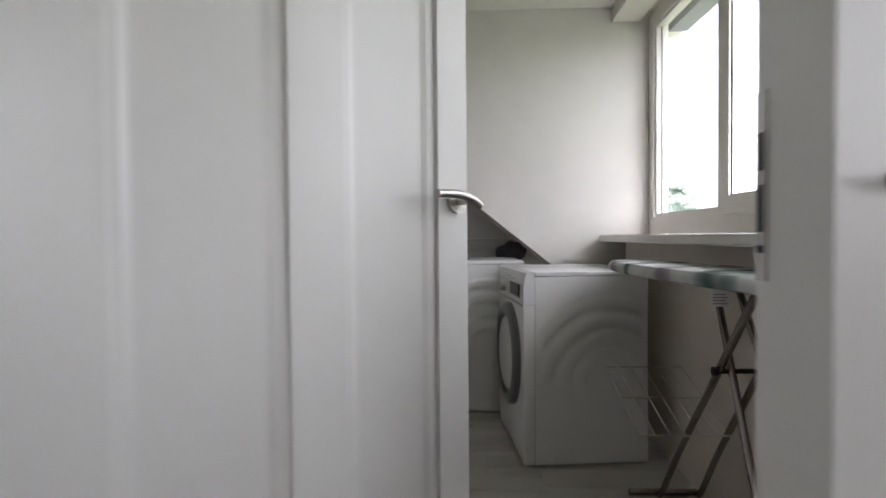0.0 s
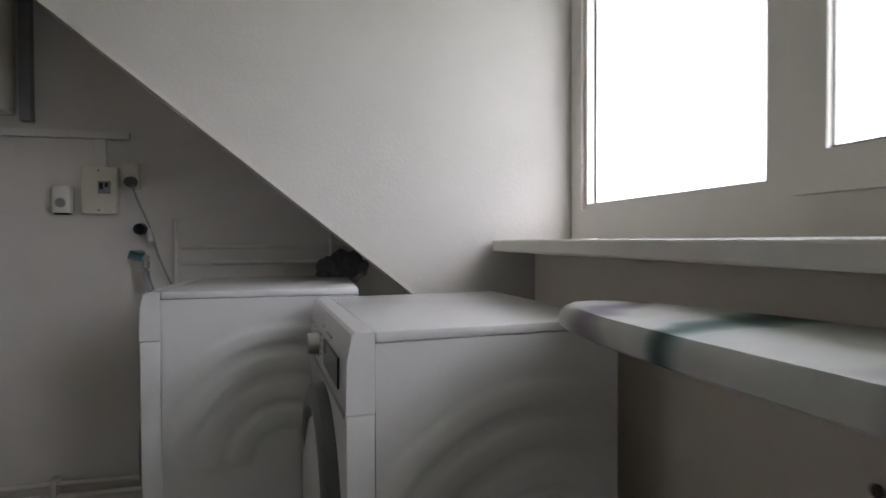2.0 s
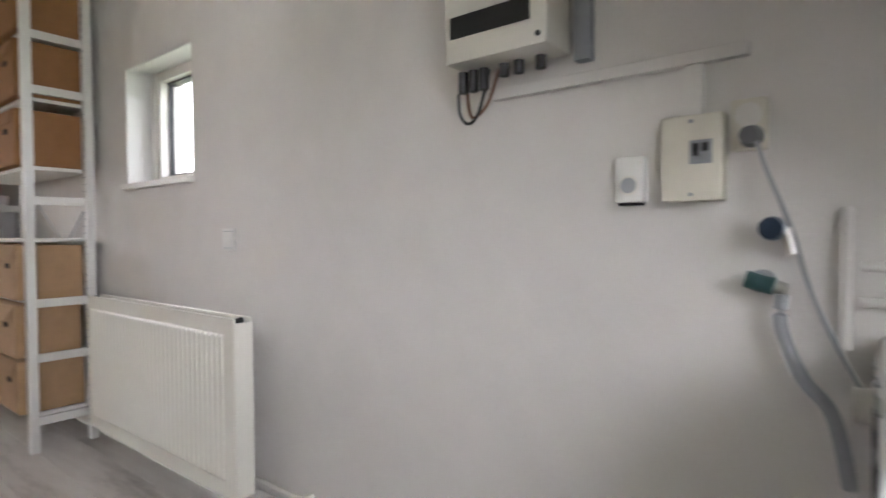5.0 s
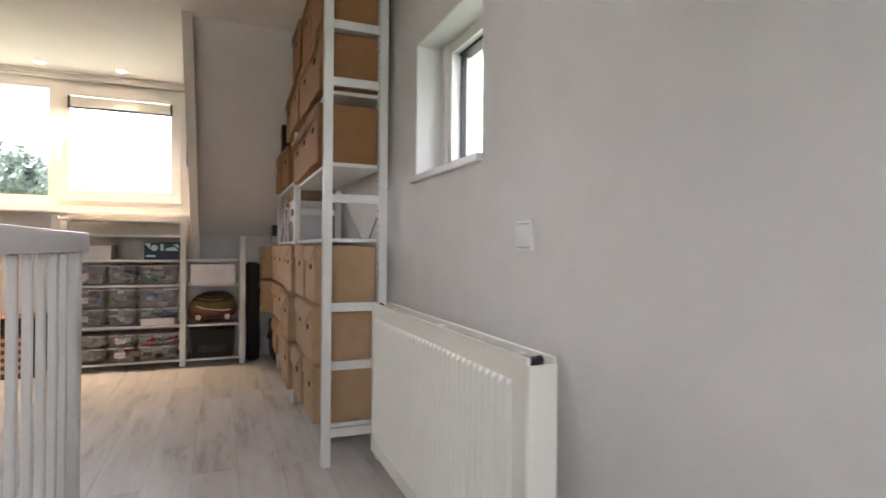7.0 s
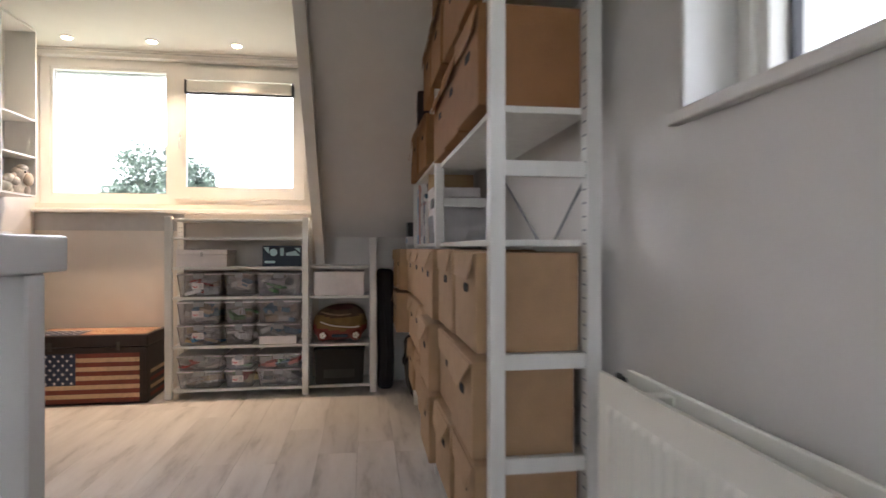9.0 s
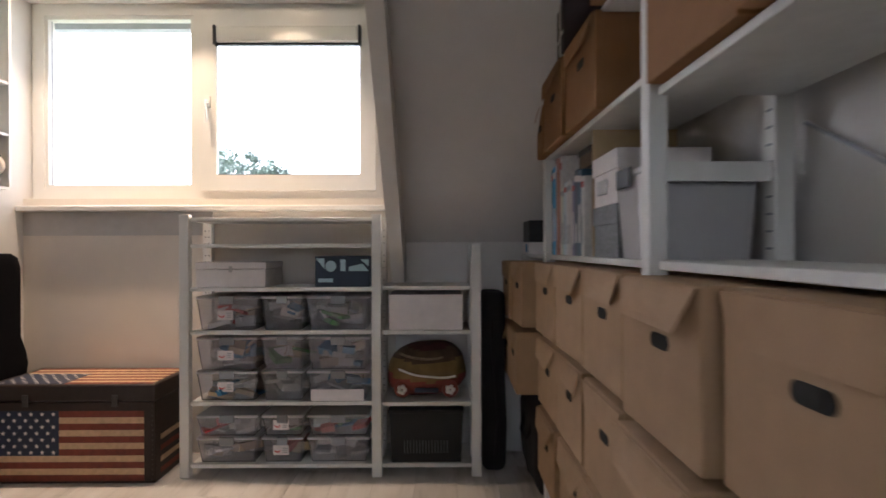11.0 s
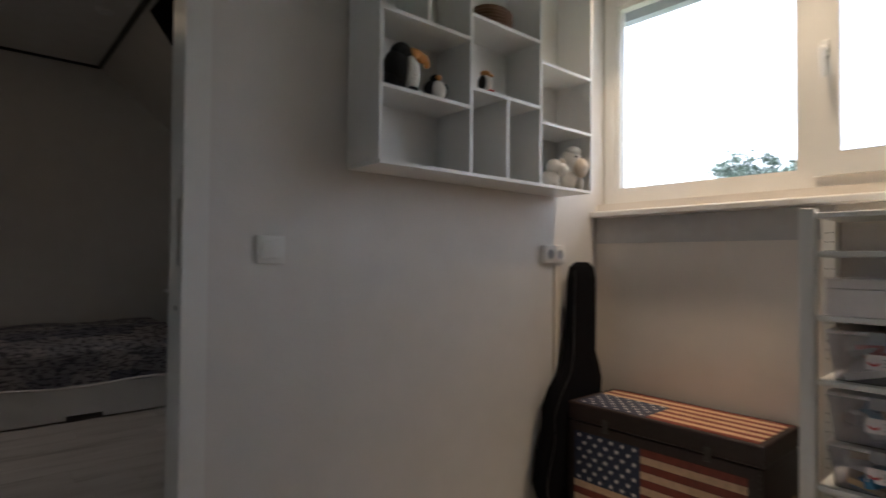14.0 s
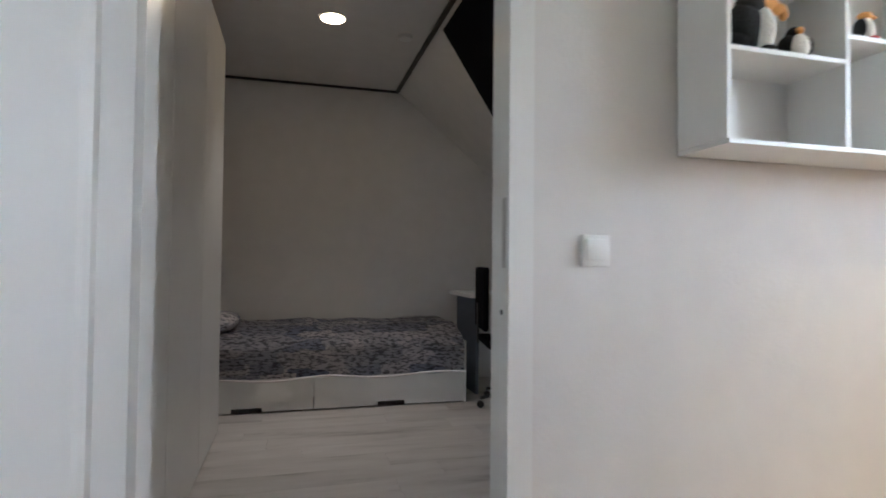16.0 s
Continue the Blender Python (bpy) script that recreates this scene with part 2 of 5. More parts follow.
def window(name, x, side, y0, y1, z0, z1, mull, sash_low, half=0.04, d_sash=0.075, side_frame=0.07, foot=0.0):
    """A two-light window in the plane x; side is the way into the room. mull: the two sides of the mullion;
    the light beyond the mullion on the sash_low side of it opens."""
    w = new(name)
    tagged(w, kind="structure")
    f = bmesh.new()
    t = side_frame
    xa, xb = x - 0.04, x + 0.04
    B(f, xa, y0, z0, xb, y0 + t, z1)
    B(f, xa, y1 - t, z0, xb, y1, z1)
    zf = z0 + t + foot
    B(f, xa, y0 + t, z0, xb, y1 - t, zf)
    B(f, xa, y0 + t, z1 - t, xb, y1 - t, z1)
    B(f, xa, mull - half, zf, xb, mull + half, z1 - t)
    part("window_frame", f, UPVC, w)
    lights = ((y0 + t, mull - half), (mull + half, y1 - t))
    for k, (a, b) in enumerate(lights):
        s = bmesh.new()
        opening = k == sash_low
        d = d_sash if opening else 0.018
        xi, xo = (x + side * (0.058 if opening else 0.030)), x - side * 0.02
        lo, hi = min(xi, xo), max(xi, xo)
        e = 0.0 if not opening else 0.018
        a2, b2, c2, d2 = a - e, b + e, zf - e, z1 - t + e
        if opening:
            lo, hi = (x + 0.041, x + 0.066) if side > 0 else (x - 0.066, x - 0.041)
        B(s, lo, a2, c2, hi, a2 + d, d2)
        B(s, lo, b2 - d, c2, hi, b2, d2)
        B(s, lo, a2 + d, c2, hi, b2 - d, c2 + d)
        B(s, lo, a2 + d, d2 - d, hi, b2 - d, d2)
        part("sash_frame" if opening else "glazing_bead", s, UPVC, w)
        g = bmesh.new()
        gx = (lo + hi) / 2 if opening else x
        for q in (a2 + d - 0.004, b2 - d):
            B(g, gx - 0.004, q, c2 + d, gx + 0.004, q + 0.004, d2 - d)
        B(g, gx - 0.004, a2 + d, c2 + d, gx + 0.004, b2 - d, c2 + d + 0.004)
        part("window_gasket", g, BLACK, w)
        pane = part("window_pane", block(gx - 0.003, a2 + d - 0.002, c2 + d - 0.002, gx + 0.003, b2 - d + 0.002, d2 - d + 0.002), PANE, w)
        pane.visible_shadow = False
    return w


PANE = material("window_glass", (1, 1, 1), 0.0, trans=1.0, vary=0.0)
PANE.node_tree.nodes["Principled BSDF"].inputs["IOR"].default_value = 1.05
w1 = window("window_1", 1.69, -1, 1.95, CHEEK_E - 0.005, 1.025, 2.24, 2.92, 0, 0.045, 0.072, 0.07, 0.022)
w2 = window("window_2", -5.82, 1, SOUTH + 0.005, 3.239, 1.345, 2.399, 2.245, 1, 0.034, 0.085, 0.062)

# dark-framed little window in the gable
w3 = new("window_3")
tagged(w3, kind="structure")
f = bmesh.new()
for a in ((-2.54, 4.42, 1.30, -2.44, 4.52, 1.87), (-1.96, 4.46, 1.30, -1.90, 4.52, 1.87), (-2.44, 4.42, 1.30, -1.96, 4.52, 1.35), (-2.44, 4.42, 1.82, -1.96, 4.52, 1.87)):
    B(f, *a)
part("window_frame", f, UPVC, w3)
f = bmesh.new()
for a in ((-2.44, 4.462, 1.35, -2.428, 4.485, 1.82), (-1.972, 4.462, 1.35, -1.96, 4.485, 1.82), (-2.428, 4.45, 1.35, -1.972, 4.50, 1.362), (-2.428, 4.45, 1.808, -1.972, 4.50, 1.82)):
    B(f, *a)
part("sash_frame", f, BLACK, w3)
part("window_pane", block(-2.428, 4.47, 1.362, -1.972, 4.474, 1.808), PANE, w3).visible_shadow = False
structure("window_sill_gable", block(-2.56, 4.278, 1.283, -1.895, 4.44, 1.312, 0.005), TRIM)
for a in ((-2.5395, 4.302, 1.3125, -2.534, 4.419, 1.8645), (-1.906, 4.302, 1.3125, -1.9005, 4.419, 1.8645), (-2.5395, 4.302, 1.865, -1.9005, 4.419, 1.8695)):
    structure("window_lining_gable", block(*a), LACQ)
for a in ((-2.50, 4.405, 1.3125, -2.47, 4.4195, 1.8645),):
    structure("window_stop_gable", block(*a), UPVC)
structure("window_latch_gable", block(-2.47, 4.43, 1.52, -2.455, 4.448, 1.64, 0.003), BLACK)

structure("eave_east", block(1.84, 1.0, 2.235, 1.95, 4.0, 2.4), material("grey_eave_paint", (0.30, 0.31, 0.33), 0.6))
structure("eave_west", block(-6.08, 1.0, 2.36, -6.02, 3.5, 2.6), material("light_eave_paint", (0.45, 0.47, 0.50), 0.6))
# rooms behind the walls
structure("bedroom_wall_back", block(-6.3, -2.27, 0, 0.0, -2.15, 2.7), WALL)
structure("bedroom_wall_west", block(-6.0, -2.15, 0, -5.88, 1.24, 2.7), WALL)
structure("bedroom_wall_east", block(-2.30, -2.15, 0, -2.20, 1.24, 2.7), WALL)
structure("bedroom_ceiling", block(-4.12, -2.15, 2.57, -2.30, 1.24, 2.67), WALL)
def bedroom_slope(x):
    return 2.57 + (x + 4.12) * 0.8276


# the slope leaves an unseen hole, added to let daylight onto the wardrobe
sl = bmesh.new()
for xa, xb, ya, yb in ((-4.12, -5.15, -2.15, 1.24), (-5.50, -6.2, -2.15, 1.24), (-5.15, -5.50, -2.15, 0.18), (-5.15, -5.50, 0.44, 1.24)):
    prism(sl, [(xa, bedroom_slope(xa)), (xb, bedroom_slope(xb)), (xb, bedroom_slope(xb) + 0.12), (xa, bedroom_slope(xa) + 0.12)], ya, yb)
structure("bedroom_slope", sl, WALL)
# frame of that added opening
sl = bmesh.new()
for xa, xb, ya, yb in ((-5.151, -5.18, 0.181, 0.439), (-5.47, -5.499, 0.181, 0.439), (-5.181, -5.469, 0.181, 0.20), (-5.181, -5.469, 0.42, 0.439)):
    prism(sl, [(xa, bedroom_slope(xa) + 0.02), (xb, bedroom_slope(xb) + 0.02), (xb, bedroom_slope(xb) + 0.10), (xa, bedroom_slope(xa) + 0.10)], ya, yb)
structure("added_roof_opening", sl, UPVC)
# solid black strips stand in for the shadow gap around the ceiling
structure("bedroom_ceiling_shadow_gap", block(-4.125, -2.13, 2.552, -4.095, 1.24, 2.569), BLACK)
structure("bedroom_back_shadow_gap", block(-4.125, -2.149, 2.552, -2.3, -2.13, 2.569), BLACK)
structure("start_room_wall_east", wall_with_hole("x", 1.80, 1.90, -0.9, 1.15, 0, 2.6, [(-0.55, 0.35, 1.05, 1.95)]), WALL)
structure("start_room_wall_west", block(-0.7, -0.9, 0, -0.6, 1.15, 2.6), WALL)
structure("start_room_wall_back", block(-0.7, -1.0, 0, 1.9, -0.9, 2.6), WALL)
structure("start_room_ceiling", block(-0.6, -0.9, 2.45, 1.8, 1.15, 2.55), CEIL)
structure("bathroom_closing_wall", block(-0.7, 1.25, 0, -0.6, 1.34, 2.6), WALL)

# ---- doors ----
def panel_door(name, hinge, turn, label, handle_side):
    """A two-panel leaf 0.84 wide; local x runs from the hinge to the lock edge."""
    d = new(name)
    d.matrix_world = pose(*hinge, 0, 0, turn)
    tagged(d, label, "door", "", "structure")
    W, T, H = 0.86, 0.02, 2.04
    s = bmesh.new()
    cols = ((0.0, 0.135), (0.41, 0.522), (0.768, W))
    for a, b in cols:
        B(s, a, -T, 0.008, b, T, H)
    for a, b in ((0.135, 0.41), (0.522, 0.768)):
        B(s, a, -T, 0.008, b, T, 0.2)
        B(s, a, -T, H - 0.12, b, T, H)
    bmesh.ops.remove_doubles(s, verts=s.verts[:], dist=0.0004)
    part("door_frame", s, LACQ, d)
    for a, b in ((0.135, 0.41), (0.522, 0.768)):
        p = bmesh.new()
        for y in (-1, 1):
            prof = ((0, 0.020), (0.002, 0.010), (0.010, 0.009), (0.022, 0.008), (0.036, 0.0035), (0.045, 0.003))
            for (o1, h1), (o2, h2) in zip(prof, prof[1:]):
                q1 = [p.verts.new(c) for c in ((a + o1, y * h1, 0.2 + o1), (b - o1, y * h1, 0.2 + o1), (b - o1, y * h1, H - 0.12 - o1), (a + o1, y * h1, H - 0.12 - o1))]
                q2 = [p.verts.new(c) for c in ((a + o2, y * h2, 0.2 + o2), (b - o2, y * h2, 0.2 + o2), (b - o2, y * h2, H - 0.12 - o2), (a + o2, y * h2, H - 0.12 - o2))]
                for k in range(4):
                    j = (k + 1) % 4
                    p.faces.new((q1[k], q1[j], q2[j], q2[k]))
            o = prof[-1][0]
            p.faces.new([p.verts.new(c) for c in ((a + o, y * 0.003, 0.2 + o), (b - o, y * 0.003, 0.2 + o), (b - o, y * 0.003, H - 0.12 - o), (a + o, y * 0.003, H - 0.12 - o))])
        part("door_panel", p, LACQ, d)
    for y in (-1, 1):
        h = part("door_handle", cyl(bmesh.new(), (W - 0.038, y * T, 1.098), (W - 0.038, y * (T + 0.009), 1.098), 0.026, n=32), CHROME, d, "brushed steel lever handle", smooth=True)
        l = cyl(bmesh.new(), (W - 0.038, y * (T + 0.009), 1.098), (W - 0.038, y * (T + 0.040), 1.098), 0.009)
        tube(l, [(W - 0.006, y * (T + 0.044), 1.088), (W - 0.036, y * (T + 0.046), 1.101), (W - 0.078, y * (T + 0.046), 1.110), (W - 0.140, y * (T + 0.045), 1.109)], 0.0095, n=16)
        part("lever", l, CHROME, h, smooth=True)
    return d


panel_door("door_1", (-0.006, 1.295, 0), 47.0, "open white two-panel door with a brushed steel lever", 1)
panel_door("door_2", (-2.905, 1.355, 0), 80.0, "open white two-panel door standing beside the bedroom opening", 1)


def casing(name, x0, x1, y0, y1, mat=LACQ):
    c = bmesh.new()
    B(c, x0 - 0.001, y0 - 0.012, 0, x0 + 0.022, y1 + 0.012, 2.06)
    B(c, x1 - 0.022, y0 - 0.012, 0, x1 + 0.001, y1 + 0.012, 2.06)
    B(c, x0 + 0.022, y0 - 0.012, 2.038, x1 - 0.022, y1 + 0.012, 2.061)
    for a, b in ((x0 - 0.045, x0 - 0.001), (x1 + 0.001, x1 + 0.045)):
        for p, q in ((y0 - 0.012, y0 - 0.0005), (y1 + 0.0005, y1 + 0.012)):
            B(c, a, p, 0, b, q, 2.12)
    return structure(name, c, mat)


casing("door_frame_start", 0.0, 0.922, 1.15, 1.25)
casing("door_frame_bedroom", -3.80, -2.92, 1.24, 1.34)
st = thing("strike_plate", (-3.777, 1.325, 1.13), "brushed steel strike plate in the bedroom door frame", "lock plate")
part("plate", block(-0.0005, -0.012, -0.09, 0.002, 0.012, 0.09), CHROME, st)
st = thing("strike_plate", (0.8995, 1.249, 1.0), "steel strike plate with dark latch slots in the white door frame", "lock plate")
part("plate", block(-0.0022, -0.010, -0.03, 0.0, 0.010, 0.17), CHROME, st)
for z0, z1 in ((0.0, 0.008), (0.022, 0.072), (0.087, 0.127)):
    part("latch_slot", block(-0.0032, -0.006, z0, -0.0022, 0.006, z1), BLACK, st)
dt = thing("bolt_hole", (-3.777, 1.308, 0.925), "small dark bolt hole in the door frame", "hole")
part("ring", cyl(bmesh.new(), (-0.0005, 0, 0), (0.0015, 0, 0), 0.007), BLACK, dt)


# ---- laundry corner ----
def dryer(name, x, y, z, label, plinth):
    """A front loader that faces west; its south side carries pressed arcs."""
    m = thing(name, (x, y, z), label, "washing machine", "laundry machines", 0 if plinth else 5.5)
    D, W, H = (0.56, 0.60, 0.85) if plinth else (0.535, 0.62, 0.862)
    side = bmesh.new()
    B(side, 0.03, 0, 0.012, D, W, H - 0.022)
    part("body", side, APPL, m)
    top = block(0.0305, -0.001, H - 0.021, D, W + 0.001, H, 0.006)
    part("top", top, APPL, m, smooth=True)
    fr = block(-0.022, 0.0005, 0.012, 0.0295, W - 0.0005, 0.7165, 0.004, 2)
    part("front_panel", fr, APPL, m, smooth=True)
    cp = bmesh.new()
    v = prism(cp, [(-0.022, 0.718), (0.0295, 0.718), (0.0295, H - 0.001), (-0.004, H - 0.001), (-0.011, H - 0.005), (-0.020, 0.81)], 0.0005, W - 0.0005)
    c = part("control_panel", cp, APPL, m)
    kn = cyl(bmesh.new(), (-0.018, 0.444, 0.766), (-0.024, 0.444, 0.766), 0.034, n=36)
    cyl(kn, (-0.0241, 0.444, 0.766), (-0.047, 0.444, 0.766), 0.028, 0.026, 36)
    part("knob", kn, CHROME, c, smooth=True)
    part("display", block(-0.0250, 0.085, 0.742, -0.01, 0.305, 0.802, 0.002, 1), DARKG, c)
    part("drawer_handle", block(-0.0243, 0.585, 0.728, -0.010, 0.612, 0.772, 0.003), GREY, c)
    part("drawer_recess", block(-0.0235, 0.555, 0.735, -0.010, 0.583, 0.768, 0.002), DARKG, c)
    for k in range(5):
        for y0, y1 in ((0.365, 0.385), (0.492, 0.508)):
            part("button_mark", block(-0.0228, y0, 0.735 + k * 0.016, -0.0180, y1, 0.738 + k * 0.016), GREY, c)
    for y0, y1, z in ((0.56, 0.60, 0.800), (0.20, 0.275, 0.818), (0.33, 0.36, 0.822)):
        part("printed_line", block(-0.0225, y0, z, -0.0150, y1, z + 0.004), GREY, c)
    part("trim_strip", block(-0.0245, 0.012, 0.7085, -0.0195, W - 0.012, 0.7165, 0.001, 1), GREY, m)
    cz, cr = (0.38, 1.0) if plinth else (0.452, 1.12)
    ring = bmesh.new()
    n = 48
    prof = ((0.0, 0.222), (-0.026, 0.218), (-0.036, 0.200), (-0.034, 0.176), (-0.014, 0.165), (0.004, 0.165))
    rows = [[ring.verts.new((px - 0.02, 0.30 + cr * r * math.cos(2 * math.pi * k / n), cz + cr * r * math.sin(2 * math.pi * k / n))) for k in range(n)] for px, r in prof]
    for a, b in zip(rows, rows[1:]):
        for k in range(n):
            ring.faces.new((a[k], a[(k + 1) % n], b[(k + 1) % n], b[k]))
    dr = part("door", ring, RINGM, m, "dark grey round door ring", smooth=True)
    lens = bmesh.new()
    rows = [[lens.verts.new((px - 0.02, 0.30 + cr * r * math.cos(2 * math.pi * k / n), cz + cr * r * math.sin(2 * math.pi * k / n))) for k in range(n)] for px, r in ((-0.012, 0.166), (-0.03, 0.15), (-0.042, 0.10), (-0.046, 0.03))]
    for a, b in zip(rows, rows[1:]):
        for k in range(n):
            lens.faces.new((a[k], a[(k + 1) % n], b[(k + 1) % n], b[k]))
    lens.faces.new(rows[-1])
    part("door_glass", lens, APPL if not plinth else DARKG, dr, smooth=True)
    for z in (cz - 0.055, cz + 0.045):
        part("door_latch", block(-0.050, 0.30 - 0.198 * cr, z, -0.026, 0.30 - 0.178 * cr, z + 0.014, 0.003), BLACK, dr)
    # pressed arcs on both sides: a height field laid just over the sheet
    for sgn, yy in ((-1, 0.0), (1, W)):
        g = bmesh.new()
        nx, nz = 70, 100
        x0, x1, z0, z1 = 0.036, D - 0.012, 0.03, H - 0.035
        grid = []
        for i in range(nx + 1):
            col = []
            for j in range(nz + 1):
                px, pz = x0 + (x1 - x0) * i / nx, z0 + (z1 - z0) * j / nz
                r = math.hypot((px - 0.36) * 1.0, pz - 0.36)
                ang = math.atan2(pz - 0.36, px - 0.36)
                h = 0.0
                for rad, lo, hi in ((0.365, 0.75, 2.70), (0.285, 0.2, 3.1), (0.205, -0.6, 3.2), (0.13, -1.2, 3.2)):
                    w = min(max((ang - lo) / 0.12, 0), 1) * min(max((hi - ang) / 0.12, 0), 1)
                    d = (r - rad) / 0.030
                    h += w * max(0.0, 1 - abs(d) ** 3) * 0.0075 if abs(d) < 1 else 0
                e = min(px - x0, x1 - px, pz - z0, z1 - pz) / 0.03
                h *= min(1, max(0, e))
                col.append(g.verts.new((px, yy + sgn * (0.0015 + h), pz)))
            grid.append(col)
        for i in range(nx):
            for j in range(nz):
                g.faces.new((grid[i][j], grid[i + 1][j], grid[i + 1][j + 1], grid[i][j + 1]))
        part("side_panel", g, APPL, m, smooth=True)
    for fx, fy in ((0.06, 0.05), (0.5, 0.05), (0.06, 0.55), (0.5, 0.55)):
        part("foot", cyl(bmesh.new(), (fx, fy, 0.0), (fx, fy, 0.014), 0.02), BLACK, m)
    if not plinth:
        gr = bmesh.new()
        for k in range(9):
            B(gr, -0.0035, 0.10, 0.07 + k * 0.010, 0.002, 0.24, 0.075 + k * 0.010)
        part("filter_grille", gr, GREY, m)
    return m


dryer("tumble_dryer", 0.875, 3.045, 0.0, "white front-loading tumble dryer with pressed rings on its side", False)
dryer("washing_machine", 0.37, 3.695, 0.035, "white front-loading washing machine on a low board under the roof slope", True)
pl = thing("plinth_board", (0.37, 3.70, 0), "low white board under the washing machine", "plinth")
part("board", block(0.0, 0, 0, 0.56, 0.6, 0.034, 0.003), TRIM, pl)


def ironing_board():
    m = thing("ironing_board", (0, 0, 0), "folding ironing board with marbled green cover under the window", "ironing board")
    # outline in plan: a nose at the north end, widening to the south
    axis = [(2.965, 0.0), (2.955, 0.038), (2.90, 0.08), (2.78, 0.115), (2.6, 0.14), (2.4, 0.157), (2.1, 0.165), (1.83, 0.165), (1.81, 0.15)]
    cx = 1.315

    def lane(y):
        return cx - 0.06 + (2.96 - y) * 0.15
    west = [(lane(y) - w, y) for y, w in axis]
    east = [(min(1.513, lane(y) + w), y) for y, w in axis[::-1]]
    ring = west + east[:-1]
    b = bmesh.new()
    prof = ((0.0, 0.905), (0.0, 0.935), (0.012, 0.943))
    rows = []
    for inset, z in ((0.012, 0.880), (0.001, 0.884), (-0.002, 0.898), (0.003, 0.910), (0.016, 0.918)):
        c = Vector((lane(2.35), 2.35))
        rows.append([b.verts.new((*(c + (Vector(q) - c) * (1 - inset * 3)), z)) for q in ring])
    n = len(ring)
    for a, q in zip(rows, rows[1:]):
        for k in range(n):
            b.faces.new((a[k], a[(k + 1) % n], q[(k + 1) % n], q[k]))
    b.faces.new(rows[-1])
    b.faces.new(rows[0][::-1])
    part("board_cover", b, COVER, m, "padded cover with a marbled green and white print", smooth=True)
    legs = (((cx + 0.18, 2.80, 0.0), (cx + 0.10, 2.02, 0.882), "a"), ((cx + 0.03, 2.80, 0.0), (cx - 0.005, 2.02, 0.882), "a"), ((cx + 0.175, 1.90, 0.0), (cx + 0.11, 2.365, 0.882), "b"), ((cx + 0.01, 1.90, 0.0), (cx + 0.045, 2.365, 0.882), "b"))
    for p, q, k in legs:
        p, q = Vector(p), Vector(q)
        part("leg", tube(bmesh.new(), [q, q.lerp(p, 0.35), q.lerp(p, 0.7), q.lerp(p, 0.94) + Vector((0, 0, -0.02)), p + Vector((0, 0, 0.014))], 0.011), TUBE, m, smooth=True)
    for y, w in ((2.80, 0.11), (1.90, 0.10)):
        part("foot_bar", cyl(bmesh.new(), (cx + 0.05 - w - 0.02, y, 0.014), (cx + 0.05 + w + 0.02, y, 0.014), 0.013), TUBE, m, smooth=True)
    part("pivot_bar", cyl(bmesh.new(), (cx - 0.004, 2.238, 0.628), (cx + 0.152, 2.238, 0.628), 0.0075), BLACK, m, smooth=True)
    z0, z1 = 0.487, 0.36
    tray = part("wire_rack", cyl(bmesh.new(), (cx - 0.15, 2.88, z0), (cx + 0.15, 2.88, z0), 0.003, n=6), CHROME, m, "thin steel wire laundry rack under the board")
    for k in range(7):
        x = cx - 0.15 + k * 0.05
        part("wire", cyl(bmesh.new(), (x, 2.88, z0), (x, 2.46, z1), 0.0025, n=6), CHROME, tray)
    for y, z in ((2.46, z1), (2.67, 0.4235)):
        part("wire", cyl(bmesh.new(), (cx - 0.15, y, z), (cx + 0.15, y, z), 0.003, n=6), CHROME, tray)
    tag = part("care_tag", block(cx - 0.085, 2.098, 0.832, cx - 0.035, 2.0995, 0.8795), LACQ, m)
    for k in range(4):
        part("print_bar", block(cx - 0.080, 2.0965, 0.838 + k * 0.008, cx - 0.042 - 0.006 * (k % 2), 2.0979, 0.841 + k * 0.008), GREY, tag)
    for px, py in ((cx - 0.010, 2.238), (cx + 0.158, 2.238)):
        part("pivot_cap", cyl(bmesh.new(), (px - 0.006, py, 0.628), (px + 0.006, py, 0.628), 0.013), BLACK, m, smooth=True)
    return m


def cover_material():
    m = bpy.data.materials.new("marbled_cover")
    m.use_nodes = True
    nt = m.node_tree
    p = nt.nodes["Principled BSDF"]
    p.inputs["Roughness"].default_value = 0.8
    tc, w, n, r = (nt.nodes.new(k) for k in ("ShaderNodeTexCoord", "ShaderNodeTexWave", "ShaderNodeTexNoise", "ShaderNodeValToRGB"))
    w.bands_direction = "Y"
    w.inputs["Scale"].default_value, w.inputs["Distortion"].default_value, w.inputs["Detail"].default_value = 0.6, 11.0, 4
    w.inputs["Detail Scale"].default_value = 1.5
    nt.links.new(tc.outputs["Object"], w.inputs["Vector"])
    nt.links.new(w.outputs[0], r.inputs[0])
    cr = r.color_ramp
    cr.elements[0].position, cr.elements[0].color = 0.0, (0.10, 0.15, 0.14, 1)
    cr.elements[1].position, cr.elements[1].color = 1.0, (0.30, 0.26, 0.31, 1)
    for pos, c in ((0.07, (0.30, 0.37, 0.36)), (0.16, (0.62, 0.65, 0.64)), (0.60, (0.74, 0.74, 0.73)), (0.86, (0.62, 0.63, 0.60))):
        e = cr.elements.new(pos)
        e.color = (*c, 1)
    nt.links.new(r.outputs[0], p.inputs["Base Color"])
    return m


